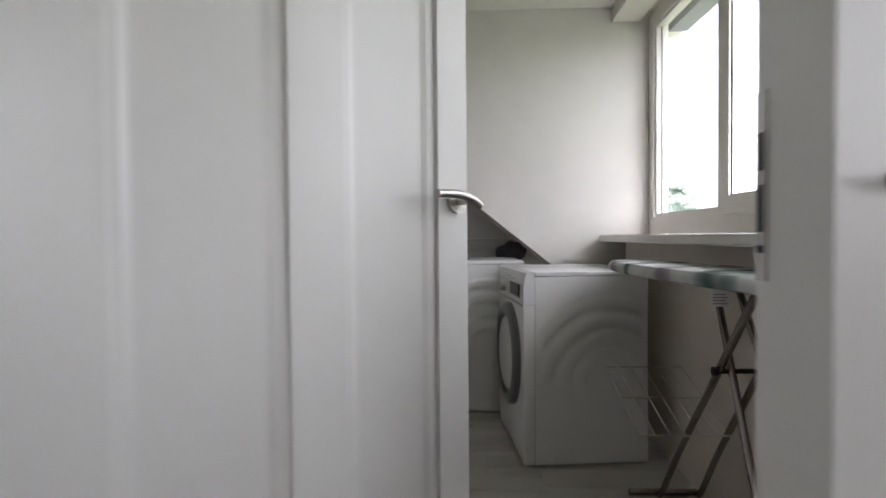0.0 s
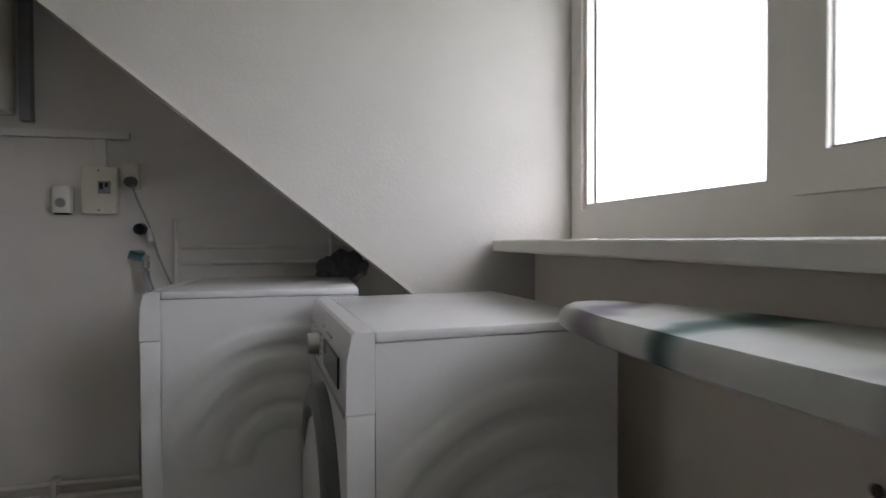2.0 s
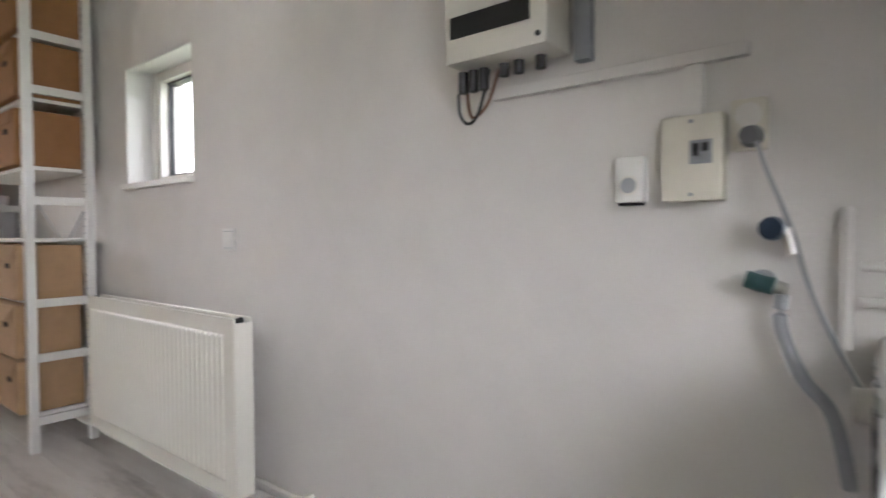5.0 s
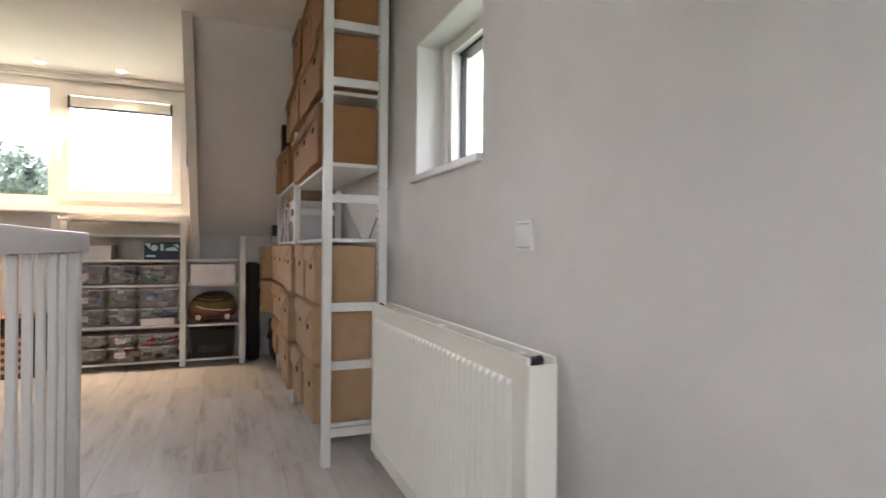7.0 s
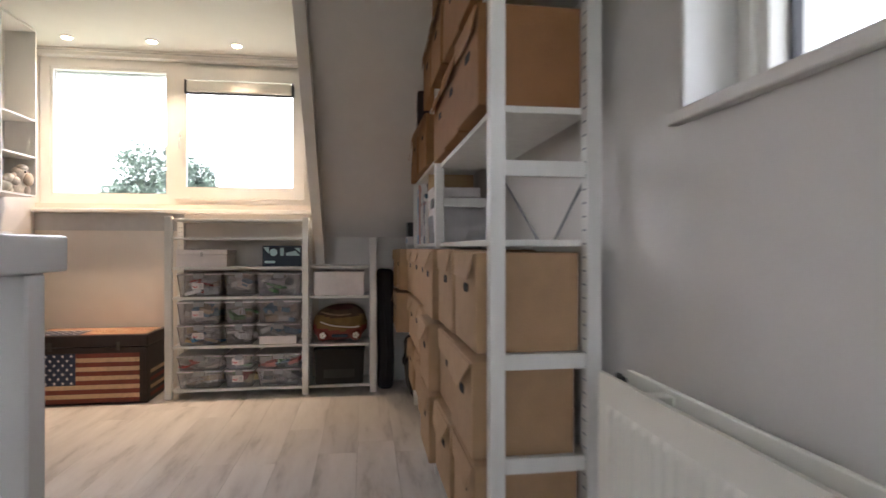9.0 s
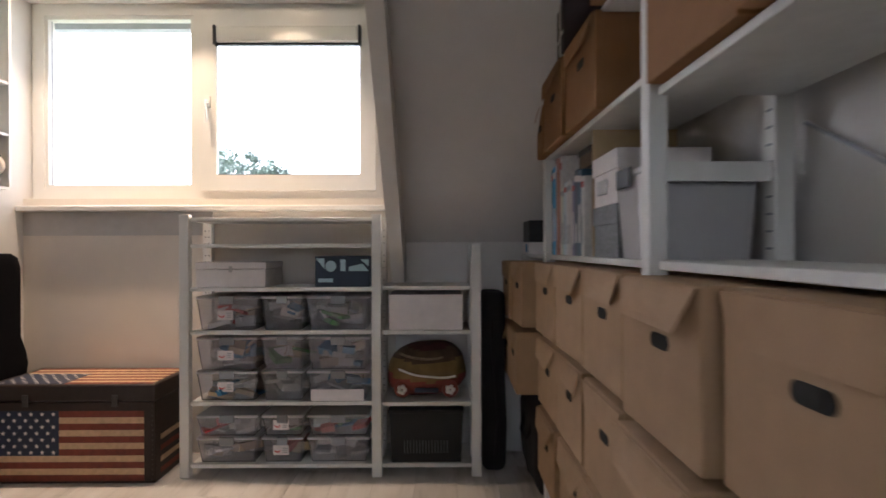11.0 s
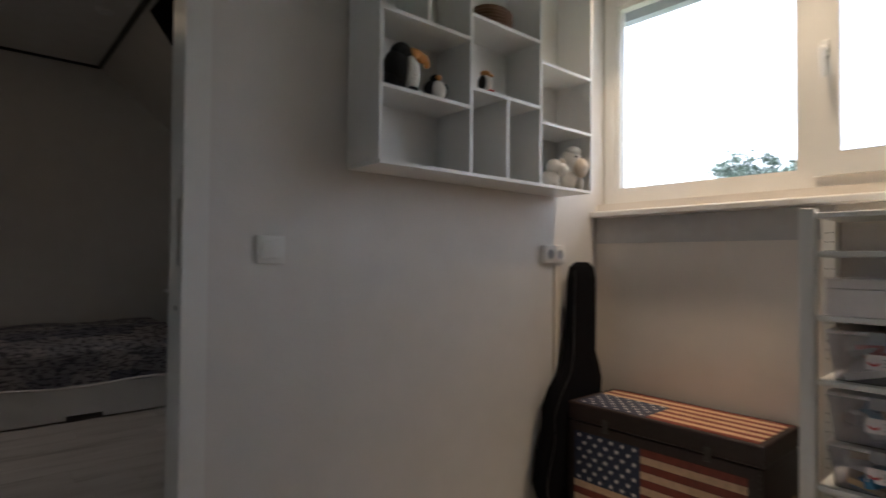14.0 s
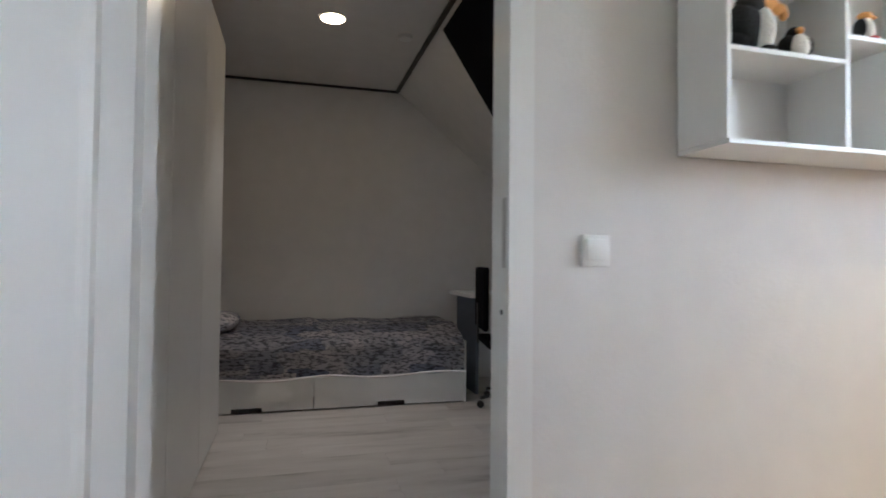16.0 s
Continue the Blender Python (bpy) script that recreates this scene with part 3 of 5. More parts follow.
COVER = cover_material()
ironing_board()
q = thing("power_cord", (1.375, 1.905, 0.925), "loosely coiled white cord lying on the ironing board", "cable")
loops = []
for k in range(46):
    a = k * 0.5
    loops.append((0.055 * math.cos(a) * (1 + 0.2 * math.sin(k * 0.31)), 0.075 * math.sin(a * 1.03) + 0.010 * math.sin(k * 0.7), 0.004 + 0.0007 * k + (0.024 * max(0, math.sin(a)) ** 2 if k > 24 else 0.0)))
part("cord", tube(bmesh.new(), loops, 0.0042, 8, 3), LACQ, q, smooth=True)

# ---- gable wall fixtures ----
inv = thing("solar_inverter", (-0.36, 4.30, 1.45), "wall-mounted cream solar inverter with a dark display strip", "inverter")
part("casing", block(-0.105, -0.13, 0.008, 0.165, -0.012, 0.60, 0.008), INVC, inv, smooth=True)
part("display_strip", block(-0.085, -0.133, 0.065, 0.125, -0.125, 0.115), BLACK, inv)
part("mounting_plate", block(0.18, -0.03, -0.01, 0.215, -0.001, 0.62), GREY, inv)
for k, x in enumerate((-0.085, -0.055, -0.025, 0.03, 0.07, 0.125)):
    part("cable_gland", cyl(bmesh.new(), (x, -0.08, 0.0), (x, -0.08, -0.05 if k < 3 else -0.028), 0.012), BLACK, inv)
for x in (0.157,):
    for z in (0.03, 0.30):
        part("casing_screw", cyl(bmesh.new(), (x - 0.012, -0.134, z), (x - 0.012, -0.125, z), 0.006), BLACK, inv)
cab = thing("inverter_cables", (-0.42, 4.22, 1.40), "thin dark cables looping under the inverter", "cable")
part("cable", tube(bmesh.new(), [(-0.04, 0, 0.0), (-0.035, 0, -0.05), (-0.01, 0, -0.075), (0.02, 0, -0.05), (0.05, 0, 0.045)], 0.004), BLACK, cab, smooth=True)
part("cable", tube(bmesh.new(), [(-0.02, 0.01, 0.0), (-0.015, 0.01, -0.04), (0.0, 0.01, -0.06), (0.04, 0.01, -0.03), (0.07, 0.01, 0.045)], 0.004), material("brown_cable", (0.18, 0.08, 0.05), 0.5), cab, smooth=True)
tr = thing("cable_trunking", (0, 4.30, 1.40), "painted cable trunking running along the wall to the switch box", "cable duct")
part("horizontal_duct", block(-0.40, -0.022, -0.012, 0.16, -0.0005, 0.014, 0.002), WALL, tr)
part("vertical_duct", block(0.045, -0.020, -0.12, 0.082, -0.0005, -0.013, 0.002), WALL, tr)
sb = thing("switch_box", (0, 4.30, 1.12), "cream plastic solar switch box with a small meter window", "switch box")
part("case", block(0.012, -0.045, 0.0, 0.122, -0.0005, 0.165, 0.004), CREAMP, sb, smooth=True)
part("meter_window", block(0.065, -0.048, 0.07, 0.105, -0.044, 0.115), GREY, sb)
part("toggle", block(0.072, -0.052, 0.085, 0.082, -0.047, 0.10), BLACK, sb)
th = thing("socket_switch", (-0.085, 4.30, 1.122), "white single surface socket on the wall beside the switch box", "socket")
part("case", block(0.0, -0.035, 0.0, 0.058, -0.0005, 0.095, 0.005), LACQ, th, smooth=True)
part("socket_ring", cyl(bmesh.new(), (0.029, -0.035, 0.035), (0.029, -0.038, 0.035), 0.021, n=24), TRIM, th, smooth=True)
part("meter_digit", block(0.070, -0.0495, 0.093, 0.082, -0.0485, 0.109), BLACK, sb)
part("meter_digit", block(0.087, -0.0495, 0.093, 0.099, -0.0485, 0.109), BLACK, sb)
for z in (0.012, 0.152):
    part("case_screw", cyl(bmesh.new(), (0.067, -0.0465, z), (0.067, -0.0445, z), 0.004), GREY, sb)
part("socket_hollow", cyl(bmesh.new(), (0.029, -0.0382, 0.035), (0.029, -0.0392, 0.035), 0.016, n=24), GREY, th, smooth=True)
# black slab below the case, drawn as the shadow it casts
part("drawn_shadow", block(0.006, -0.030, -0.006, 0.052, -0.004, -0.0005), BLACK, th)
so = thing("cream_socket", (0.132, 4.30, 1.21), "aged cream wall socket with a grey plug in it", "socket")
part("case", block(0.0, -0.03, 0.0, 0.06, -0.0005, 0.095, 0.004), CREAMP, so, smooth=True)
part("socket_rim", cyl(bmesh.new(), (0.030, -0.030, 0.064), (0.030, -0.033, 0.064), 0.022, n=24), TRIM, so, smooth=True)
part("plug", cyl(bmesh.new(), (0.036, -0.03, 0.024), (0.036, -0.066, 0.022), 0.021, 0.016), material("dark_grey_plastic", (0.10, 0.10, 0.105), 0.5), so, smooth=True)
pc = thing("plug_cable", (0.18, 4.24, 1.22), "grey power cable hanging down from the socket behind the machine", "cable")
part("cable", tube(bmesh.new(), [(0, 0, 0), (0.015, 0.0, -0.05), (0.05, 0.02, -0.15), (0.08, 0.02, -0.26), (0.12, 0.03, -0.36), (0.16, 0.03, -0.44)], 0.004), GREY, pc, smooth=True)
tap = thing("wall_tap", (0.205, 4.30, 1.065), "dark-handled wall tap for the washing machine", "tap")
part("spout", cyl(bmesh.new(), (0, 0, 0), (0, -0.06, 0), 0.010), CHROME, tap, smooth=True)
part("handle", cyl(bmesh.new(), (0, -0.058, 0.0), (0, -0.085, 0.0), 0.022, 0.019, 12), material("dark_blue_plastic", (0.015, 0.03, 0.06), 0.4), tap, smooth=True)
part("outlet", cyl(bmesh.new(), (0.02, -0.05, 0.0), (0.03, -0.055, -0.045), 0.009), CHROME, tap, smooth=True)
tap2 = thing("drain_trap", (0.185, 4.30, 0.97), "grey drain elbow on the wall with a hose in it", "drain fitting")
part("elbow", cyl(bmesh.new(), (0, 0, 0), (0, -0.05, 0), 0.02), GREY, tap2, smooth=True)
part("collar", cyl(bmesh.new(), (-0.022, -0.045, 0.004), (0.022, -0.045, -0.008), 0.016), material("dark_teal_plastic", (0.04, 0.10, 0.10), 0.45), tap2, smooth=True)
part("nut", cyl(bmesh.new(), (0.024, -0.045, -0.008), (0.04, -0.045, -0.014), 0.013), CHROME, tap2, smooth=True)
hz = thing("drain_hose", (0.22, 4.245, 0.95), "ribbed grey drain hose curving down behind the machine", "hose")
part("hose", tube(bmesh.new(), [(0.0, 0, 0), (0.0, 0.0, -0.06), (0.03, 0, -0.14), (0.075, 0, -0.20), (0.10, 0.01, -0.32)], 0.012), GREY, hz, smooth=True)
ck = thing("clamp_frame", (0.31, 4.30, 0.86), "painted pipes and a frame on the wall above the washing machine", "pipework")
part("upright", cyl(bmesh.new(), (0.0, -0.03, 0), (0.0, -0.03, 0.24), 0.008), WALL, ck, smooth=True)
part("upright", cyl(bmesh.new(), (0.56, -0.03, 0), (0.56, -0.03, 0.22), 0.008), WALL, ck, smooth=True)
part("pipe", cyl(bmesh.new(), (0.02, -0.02, 0.14), (0.62, -0.02, 0.14), 0.008), WALL, ck, smooth=True)
part("pipe", cyl(bmesh.new(), (0.02, -0.02, 0.08), (0.62, -0.02, 0.08), 0.008), WALL, ck, smooth=True)
sw1 = thing("thermostat", (-1.665, 4.30, 1.0), "small cream room thermostat on the wall", "thermostat")
part("case", block(0.0, -0.011, 0.0, 0.085, -0.0005, 0.085, 0.004), LACQ, sw1, smooth=True)
part("cover", block(0.008, -0.016, 0.012, 0.077, -0.0112, 0.072, 0.003), LACQ, sw1, smooth=True)
part("dial_band", block(0.010, -0.0122, 0.0735, 0.075, -0.0112, 0.0752), GREY, sw1)
part("vent_slot", block(0.010, -0.0122, 0.0090, 0.075, -0.0112, 0.0107), GREY, sw1)

# ---- radiator ----
rad = thing("radiator", (-2.51, 4.30, 0.185), "cream ribbed panel radiator on the wall under the little window", "radiator")
RW = 1.22
pn = bmesh.new()
prof = [(0.0, -0.195), (RW, -0.195), (RW, -0.186), (0.0, -0.186)]
lo = [pn.verts.new((x, y, 0.0)) for x, y in prof]
hi = [pn.verts.new((x, y, 0.60)) for x, y in prof]
pn.faces.new(lo)
pn.faces.new(hi[::-1])
for k in range(len(prof)):
    j = (k + 1) % len(prof)
    pn.faces.new((lo[k], hi[k], hi[j], lo[j]))
front = part("front_panel", pn, RADI, rad)
k = 0.04
while k < RW - 0.05:
    rib = bmesh.new()
    base = [rib.verts.new(c) for c in ((k, -0.1951, 0.05), (k + 0.022, -0.1951, 0.05), (k + 0.022, -0.1951, 0.545), (k, -0.1951, 0.545))]
    crest = [rib.verts.new(c) for c in ((k + 0.006, -0.2005, 0.062), (k + 0.016, -0.2005, 0.062), (k + 0.016, -0.2005, 0.533), (k + 0.006, -0.2005, 0.533))]
    rib.faces.new(crest)
    for i in range(4):
        j = (i + 1) % 4
        rib.faces.new((base[i], base[j], crest[j], crest[i]))
    part("rib", rib, RADI, front)
    k += 0.0333
part("back_panel", block(0.0, -0.134, 0.0, RW, -0.124, 0.60, 0.003), RADI, rad)
fb = bmesh.new()
for i in range(70):
    B(fb, 0.03 + i * 0.0167, -0.185, 0.04, 0.036 + i * 0.0167, -0.135, 0.565)
part("fins", fb, GREY, rad, "dark row of thin heating fins", kind="stuff")
for i in (0.13, 0.62, 1.09):
    part("wall_hook", block(i, -0.186, 0.575, i + 0.035, -0.124, 0.590, 0.003), RADI, rad)
part("side_cover", block(RW, -0.193, 0.004, RW + 0.006, -0.126, 0.585), RADI, rad)
part("side_cover", block(-0.006, -0.193, 0.004, 0.0, -0.126, 0.585), RADI, rad)
part("bracket", block(0.06, -0.123, 0.10, 0.09, -0.0005, 0.5), RADI, rad)
part("bracket", block(RW - 0.45, -0.123, 0.10, RW - 0.42, -0.0005, 0.5), RADI, rad)
part("bleed_valve", cyl(bmesh.new(), (0.035, -0.16, 0.588), (0.012, -0.16, 0.592), 0.007), BLACK, rad)
part("bleed_valve", cyl(bmesh.new(), (RW - 0.035, -0.16, 0.586), (RW - 0.008, -0.16, 0.593), 0.011), BLACK, rad)
part("valve", cyl(bmesh.new(), (RW - 0.015, -0.16, 0.0), (RW - 0.015, -0.16, -0.06), 0.012), CHROME, rad)
part("blind_plug", cyl(bmesh.new(), (-0.004, -0.158, 0.545), (-0.028, -0.158, 0.545), 0.013), BLACK, rad, smooth=True)
part("end_plate", block(-0.006, -0.122, 0.0, 0.002, -0.085, 0.585, 0.003), RADI, rad)
hp = thing("heating_pipes", (0, 4.30, 0.12), "pair of painted heating pipes along the foot of the wall", "pipework")
for z, y in ((0.0, -0.03), (0.045, -0.03)):
    part("pipe", cyl(bmesh.new(), (-2.3, y, z), (0.36, y, z), 0.010), TRIM, hp, smooth=True)
for x in (-1.15, -0.1):
    part("pipe_clip", block(x, -0.045, -0.02, x + 0.02, -0.0005, 0.065, 0.003), TRIM, hp)


# ---- storage racks ----
def post(parent, x0, y0, x1, y1, h):
    part("post", block(x0, y0, 0, x1, y1, h, 0.002, 1), RACK, parent)


def level(z, bay):
    return z + (0.05 if bay and 1.3 < z < 1.6 else 0.0)


def long_rack():
    r = thing("tall_storage_rack", (0, 0, 0), "tall white wooden rack full of cardboard boxes along the wall", "storage rack")
    X = (-2.87, -3.96, -5.06, -5.66)
    for n, x in enumerate(X):
        top = (2.40, slope_w(-3.96) - 0.03, 1.435, 1.045)[n]
        top = min(top, 2.40)
        for y in (3.965, 4.225):
            post(r, x - 0.022, y, x + 0.022, y + 0.04, top)
        for z in (0.15, 0.46, 0.73, 1.235, 1.775, 2.04):
            if z < top - 0.05:
                part("rung", block(x - 0.010, 4.006, z - 0.02, x + 0.010, 4.224, z + 0.02), RACK, r)
    for n, (a, b) in enumerate(zip(X, X[1:])):
        for z in (0.185, 0.465, 0.745, 1.05, 1.405, 1.74, 2.06):
            if n == 2 and (z > 1.06 or z < 0.4):
                continue
            z = level(z, n)
            end = max(b + 0.023, WEST + (z - 1.11) / 0.83 + 0.05)
            if n == 1 and 1.4 < z < 1.6:
                end = -5.20
            part("shelf", block(end, 3.985, z - 0.018, a - 0.023, 4.25, z, 0.002, 1), RACK, r)
    for x0, z0, x1 in ((-3.93, 1.33, -3.44), (-2.90, 1.30, -3.26)):
        part("cross_brace", cyl(bmesh.new(), (x0, 4.283, z0), (x1, 4.283, 1.055), 0.0045, n=6), GREY, r)
    for n, x in enumerate(X[:2]):
        holes = bmesh.new()
        for k in range(64):
            z = 0.10 + 0.036 * k
            B(holes, x - 0.010, 4.2238, z, x + 0.012, 4.2248, z + 0.005)
        part("peg_holes", holes, GREY, r, kind="stuff")
    return X


def archive_box(x0, x1, y0, y1, z, h, mat, tilt=0.0, lift=0.02):
    b = thing("archive_box", ((x0 + x1) / 2, y0, z), "brown cardboard archive box with folded flap and hand hole", "storage box", "archive boxes on the rack", tilt)
    w = (x1 - x0) / 2
    s = bmesh.new()
    B(s, -w, 0.0, 0, w, y1 - y0, h)
    bmesh.ops.bevel(s, geom=s.edges[:], offset=0.0025, segments=1, profile=0.5, affect="EDGES")
    part("body", s, mat, b)
    fl = bmesh.new()
    v = [fl.verts.new(c) for c in ((-w + 0.002, -0.004, h - 0.004), (w - 0.002, -0.004, h - 0.004), (w - 0.035, -lift, h - 0.072), (-w + 0.035, -lift * 0.5, h - 0.072))]
    v += [fl.verts.new(q.co + Vector((0, -0.003, 0))) for q in v]
    for f in ((0, 1, 2, 3), (7, 6, 5, 4), (0, 4, 5, 1), (1, 5, 6, 2), (2, 6, 7, 3), (3, 7, 4, 0)):
        fl.faces.new([v[i] for i in f])
    part("flap", fl, mat, b)
    ho = bmesh.new()
    hx, hz = w * 0.12, h - 0.102
    for sx in (-1, 1):
        cyl(ho, (hx + sx * 0.024, -0.0012, hz), (hx + sx * 0.024, 0.004, hz), 0.013, n=12)
    B(ho, hx - 0.024, -0.0012, hz - 0.013, hx + 0.024, 0.003, hz + 0.013)
    part("hand_hole", ho, HOLE, b)
    return b


XS = long_rack()
rng = random.Random(4)
for bay, (a, b) in enumerate(zip(XS, XS[1:])):
    n = (3, 3, 2)[bay]
    w = (a - b - 0.05) / n
    for row, (z, h) in enumerate(((0.186, 0.262), (0.466, 0.262), (0.746, 0.275), (1.406, 0.275), (1.741, 0.275), (2.061, 0.28))):
        for k in range(n + (bay == 1 and row == 3)):
            x0 = b + 0.025 + (k if row != 3 or bay != 1 else k - 0.45) * w
            wide = w * (0.42 if row == 3 and bay == 1 and k == 0 else 1)
            if row == 3 and bay == 1 and k:
                x0 -= 0.55 * w - 0.03
            if row == 3 and bay == 1 and x0 + wide > a - 0.02:
                continue
            zz = level(z, bay) if row == 3 else z
            hh = 0.22 if row == 3 and bay == 1 and k == 0 else h
            if row != 3 and zz + h > slope_w(x0) - 0.02 or (row == 0 and bay == 2) or (row > 2 and bay == 2):
                continue
            front = (3.93, 3.935, 3.865)[bay] + (-0.03 if bay == 0 and k == 0 and row < 3 else 0.0) + (0.02 if row > 2 else 0.0) + rng.uniform(-0.010, 0.010)
            archive_box(x0 + 0.009, x0 + wide - 0.009, front, front + 0.285, zz + 0.001, hh - rng.uniform(0.0, 0.008), CARD if row > 2 else CARDL, rng.uniform(-0.9, 0.9), rng.uniform(0.010, 0.034))


def soft_block(x0, y0, z0, x1, y1, z1, seed, swell=0.012):
    """A stuffed cloth form with rounded, slightly wavy sides."""
    bm = block(x0, y0, z0, x1, y1, z1, min(x1 - x0, y1 - y0, z1 - z0) * 0.3, 4)
    bmesh.ops.subdivide_edges(bm, edges=[e for e in bm.edges if e.calc_length() > 0.06], cuts=3, use_grid_fill=True)
    for v in bm.verts:
        if v.co.z > z0 + 0.02:
            v.co += noise.noise_vector(v.co * 7 + Vector((seed, 0, 0))) * swell
    return bm


def low_racks():
    r = thing("low_storage_rack", (0, 0, 0), "low white wooden shelving under the window, full of plastic boxes", "storage rack")
    for y, h in ((2.31, 1.24), (3.215, 1.24), (3.685, 1.10)):
        for x in (-5.70, -5.44):
            post(r, x, y, x + 0.04, y + 0.045, h)
    for y in (2.31, 3.215, 3.685):
        holes = bmesh.new()
        for k in range(36 if y < 3.6 else 32):
            if k % 4 != 3:
                for yy in (y + 0.012, y + 0.030):
                    B(holes, -5.6602, yy, 0.08 + 0.032 * k, -5.6592, yy + 0.005, 0.085 + 0.032 * k)
        part("peg_holes", holes, BLACK, r, kind="stuff")
    for z in (1.225, 1.10, 0.895, 0.69, 0.355, 0.06):
        part("shelf", block(-5.69, 2.357, z - 0.018, -5.41, 3.213, z, 0.002, 1), RACK, r)
    for z in (0.90, 0.69, 0.35, 0.06):
        part("shelf", block(-5.69, 3.262, z - 0.018, -5.41, 3.683, z, 0.002, 1), RACK, r)


low_racks()

DARKC = material("black_canvas", (0.010, 0.009, 0.012), 0.9, vary=0.1, bump=0.4, bscale=200)
q = thing("folded_black_bag", (-5.52, 3.80, 0), "tall folded black bag standing between the two racks", "bag")
part("cloth", soft_block(-0.10, -0.058, 0.0, 0.07, 0.055, 0.87, 3), DARKC, q, smooth=True)
part("strap", tube(bmesh.new(), [(0.07, -0.02, 0.80), (0.088, -0.015, 0.62), (0.082, 0.0, 0.45), (0.088, 0.01, 0.25), (0.074, 0.0, 0.08)], 0.008, 6), DARKC, q, smooth=True)
q = thing("black_travel_bag", (-5.36, 4.08, 0), "black soft travel bag on the floor under the rack", "bag")
part("cloth", soft_block(-0.26, -0.14, 0.0, 0.26, 0.12, 0.40, 8, 0.018), DARKC, q, smooth=True)
part("grip", tube(bmesh.new(), [(-0.10, -0.13, 0.30), (-0.07, -0.155, 0.22), (0.07, -0.155, 0.22), (0.10, -0.13, 0.30)], 0.009, 6), DARKC, q, smooth=True)

# ---- wall shelf ----
cub = thing("wall_cubby_shelf", (0, 0, 0), "white wall-hung cubby shelf with soft toys", "wall shelf")


def board(*c):
    part("board", block(*c), LACQ, cub)


Y0, Y1, T = SOUTH + 0.001, 1.53, 0.012
ZB, ZT = 1.355, 2.44
V = (-4.285, -4.665, -5.045, -5.39)
part("back", block(V[3], Y0, ZB, V[0], Y0 + 0.006, ZT), LACQ, cub)
board(V[3], Y0, ZB, V[0], Y1, ZB + T)
board(V[3], Y0, ZT - T, V[0], Y1, ZT)
for x in V:
    board(x - T / 2, Y0 + 0.006, ZB + T, x + T / 2, Y1, ZT - T)
for a, b, z in ((V[1], V[0], 1.59), (V[1], V[0], 1.83), (V[2], V[1], 1.66), (V[2], V[1], 1.92), (V[3], V[2], 1.605), (V[3], V[2], 1.845)):
    board(a + T / 2, Y0 + 0.006, z, b - T / 2, Y1 - 0.002, z + T)
board(-4.855 - T / 2, Y0 + 0.006, ZB + T, -4.855 + T / 2, Y1 - 0.002, 1.66)
board(-4.475 - T / 2, Y0 + 0.006, 1.83 + T, -4.475 + T / 2, Y1 - 0.002, ZT - T)

# ---- balustrade ----
bal = thing("balustrade", (0, 0, 0), "white painted stair balustrade with square balusters and a flat handrail", "balustrade")
part("handrail", block(-2.585, 3.035, 0.985, -0.9, 3.105, 1.05, 0.006), LACQ, bal, smooth=True)
part("newel_post", block(-2.53, 3.045, 0.0, -2.475, 3.095, 0.984, 0.004, 1), LACQ, bal)
for k in range(1, 14):
    x = -2.53 + k * 0.115
    part("baluster", block(x, 3.058, 0.0, x + 0.024, 3.080, 0.984, 0.004, 1), LACQ, bal)

# ---- contents of the rooms ----
def mat_plain(name, c, rough=0.6, **k):
    return material(name, c, rough, **k)


GREYD = mat_plain("dark_grey_fabric", (0.05, 0.05, 0.055), 0.9)
NAVY = mat_plain("navy_print", (0.015, 0.03, 0.06))
REDM = mat_plain("faded_red_paint", (0.20, 0.035, 0.02), vary=0.2, scale=14)
CRM = mat_plain("aged_cream_paint", (0.62, 0.42, 0.25), vary=0.15, scale=14)
FLAGB = mat_plain("faded_navy_paint", (0.02, 0.03, 0.07), vary=0.2, scale=14)
TRUNKM = mat_plain("dark_stained_trunk_wood", (0.024, 0.012, 0.010), 0.5, vary=0.2, scale=10, bump=0.2)
NYLON = mat_plain("black_nylon", (0.008, 0.008, 0.010), 0.95, bump=0.6, bscale=300)
NYLON.node_tree.nodes["Principled BSDF"].inputs["Specular IOR Level"].default_value = 0.06
GREYD.node_tree.nodes["Principled BSDF"].inputs["Specular IOR Level"].default_value = 0.2
PAPERW = mat_plain("white_card", (0.78, 0.73, 0.71), 0.7)
GREYCARD = mat_plain("speckled_grey_card", (0.24, 0.25, 0.26), 0.85, vary=0.25, scale=30)
WOODY = mat_plain("pale_plywood", (0.50, 0.36, 0.20), 0.6, stretch=(0.2, 1, 1))
RED = mat_plain("red_ink", (0.55, 0.03, 0.03))
BLUE = mat_plain("blue_plastic_bits", (0.05, 0.22, 0.42))
GREEN = mat_plain("green_plastic_bits", (0.10, 0.30, 0.10))
ORANGE = mat_plain("orange_plush", (0.60, 0.28, 0.08), 0.9)
WPLUSH = mat_plain("white_plush", (0.72, 0.68, 0.62), 0.95, bump=0.8, bscale=120)
BPLUSH = mat_plain("black_plush", (0.015, 0.014, 0.014), 0.95, bump=0.8, bscale=120)
TAN = mat_plain("tan_plush", (0.55, 0.43, 0.31), 0.95, bump=0.8, bscale=120)
PLASTIC = material("clear_storage_plastic", (0.90, 0.89, 0.91), 0.12, trans=0.87, vary=0.01)
PLASTIC.node_tree.nodes["Principled BSDF"].inputs["IOR"].default_value = 1.15
LIDM = material("frosted_lid_plastic", (0.78, 0.76, 0.76), 0.35, trans=0.5, vary=0.02)
GLOW = glow("warm_lamp_face", (1.0, 0.72, 0.45), 3.0)
GLOWB = glow("bedroom_lamp_face", (1.0, 0.70, 0.40), 1.6)

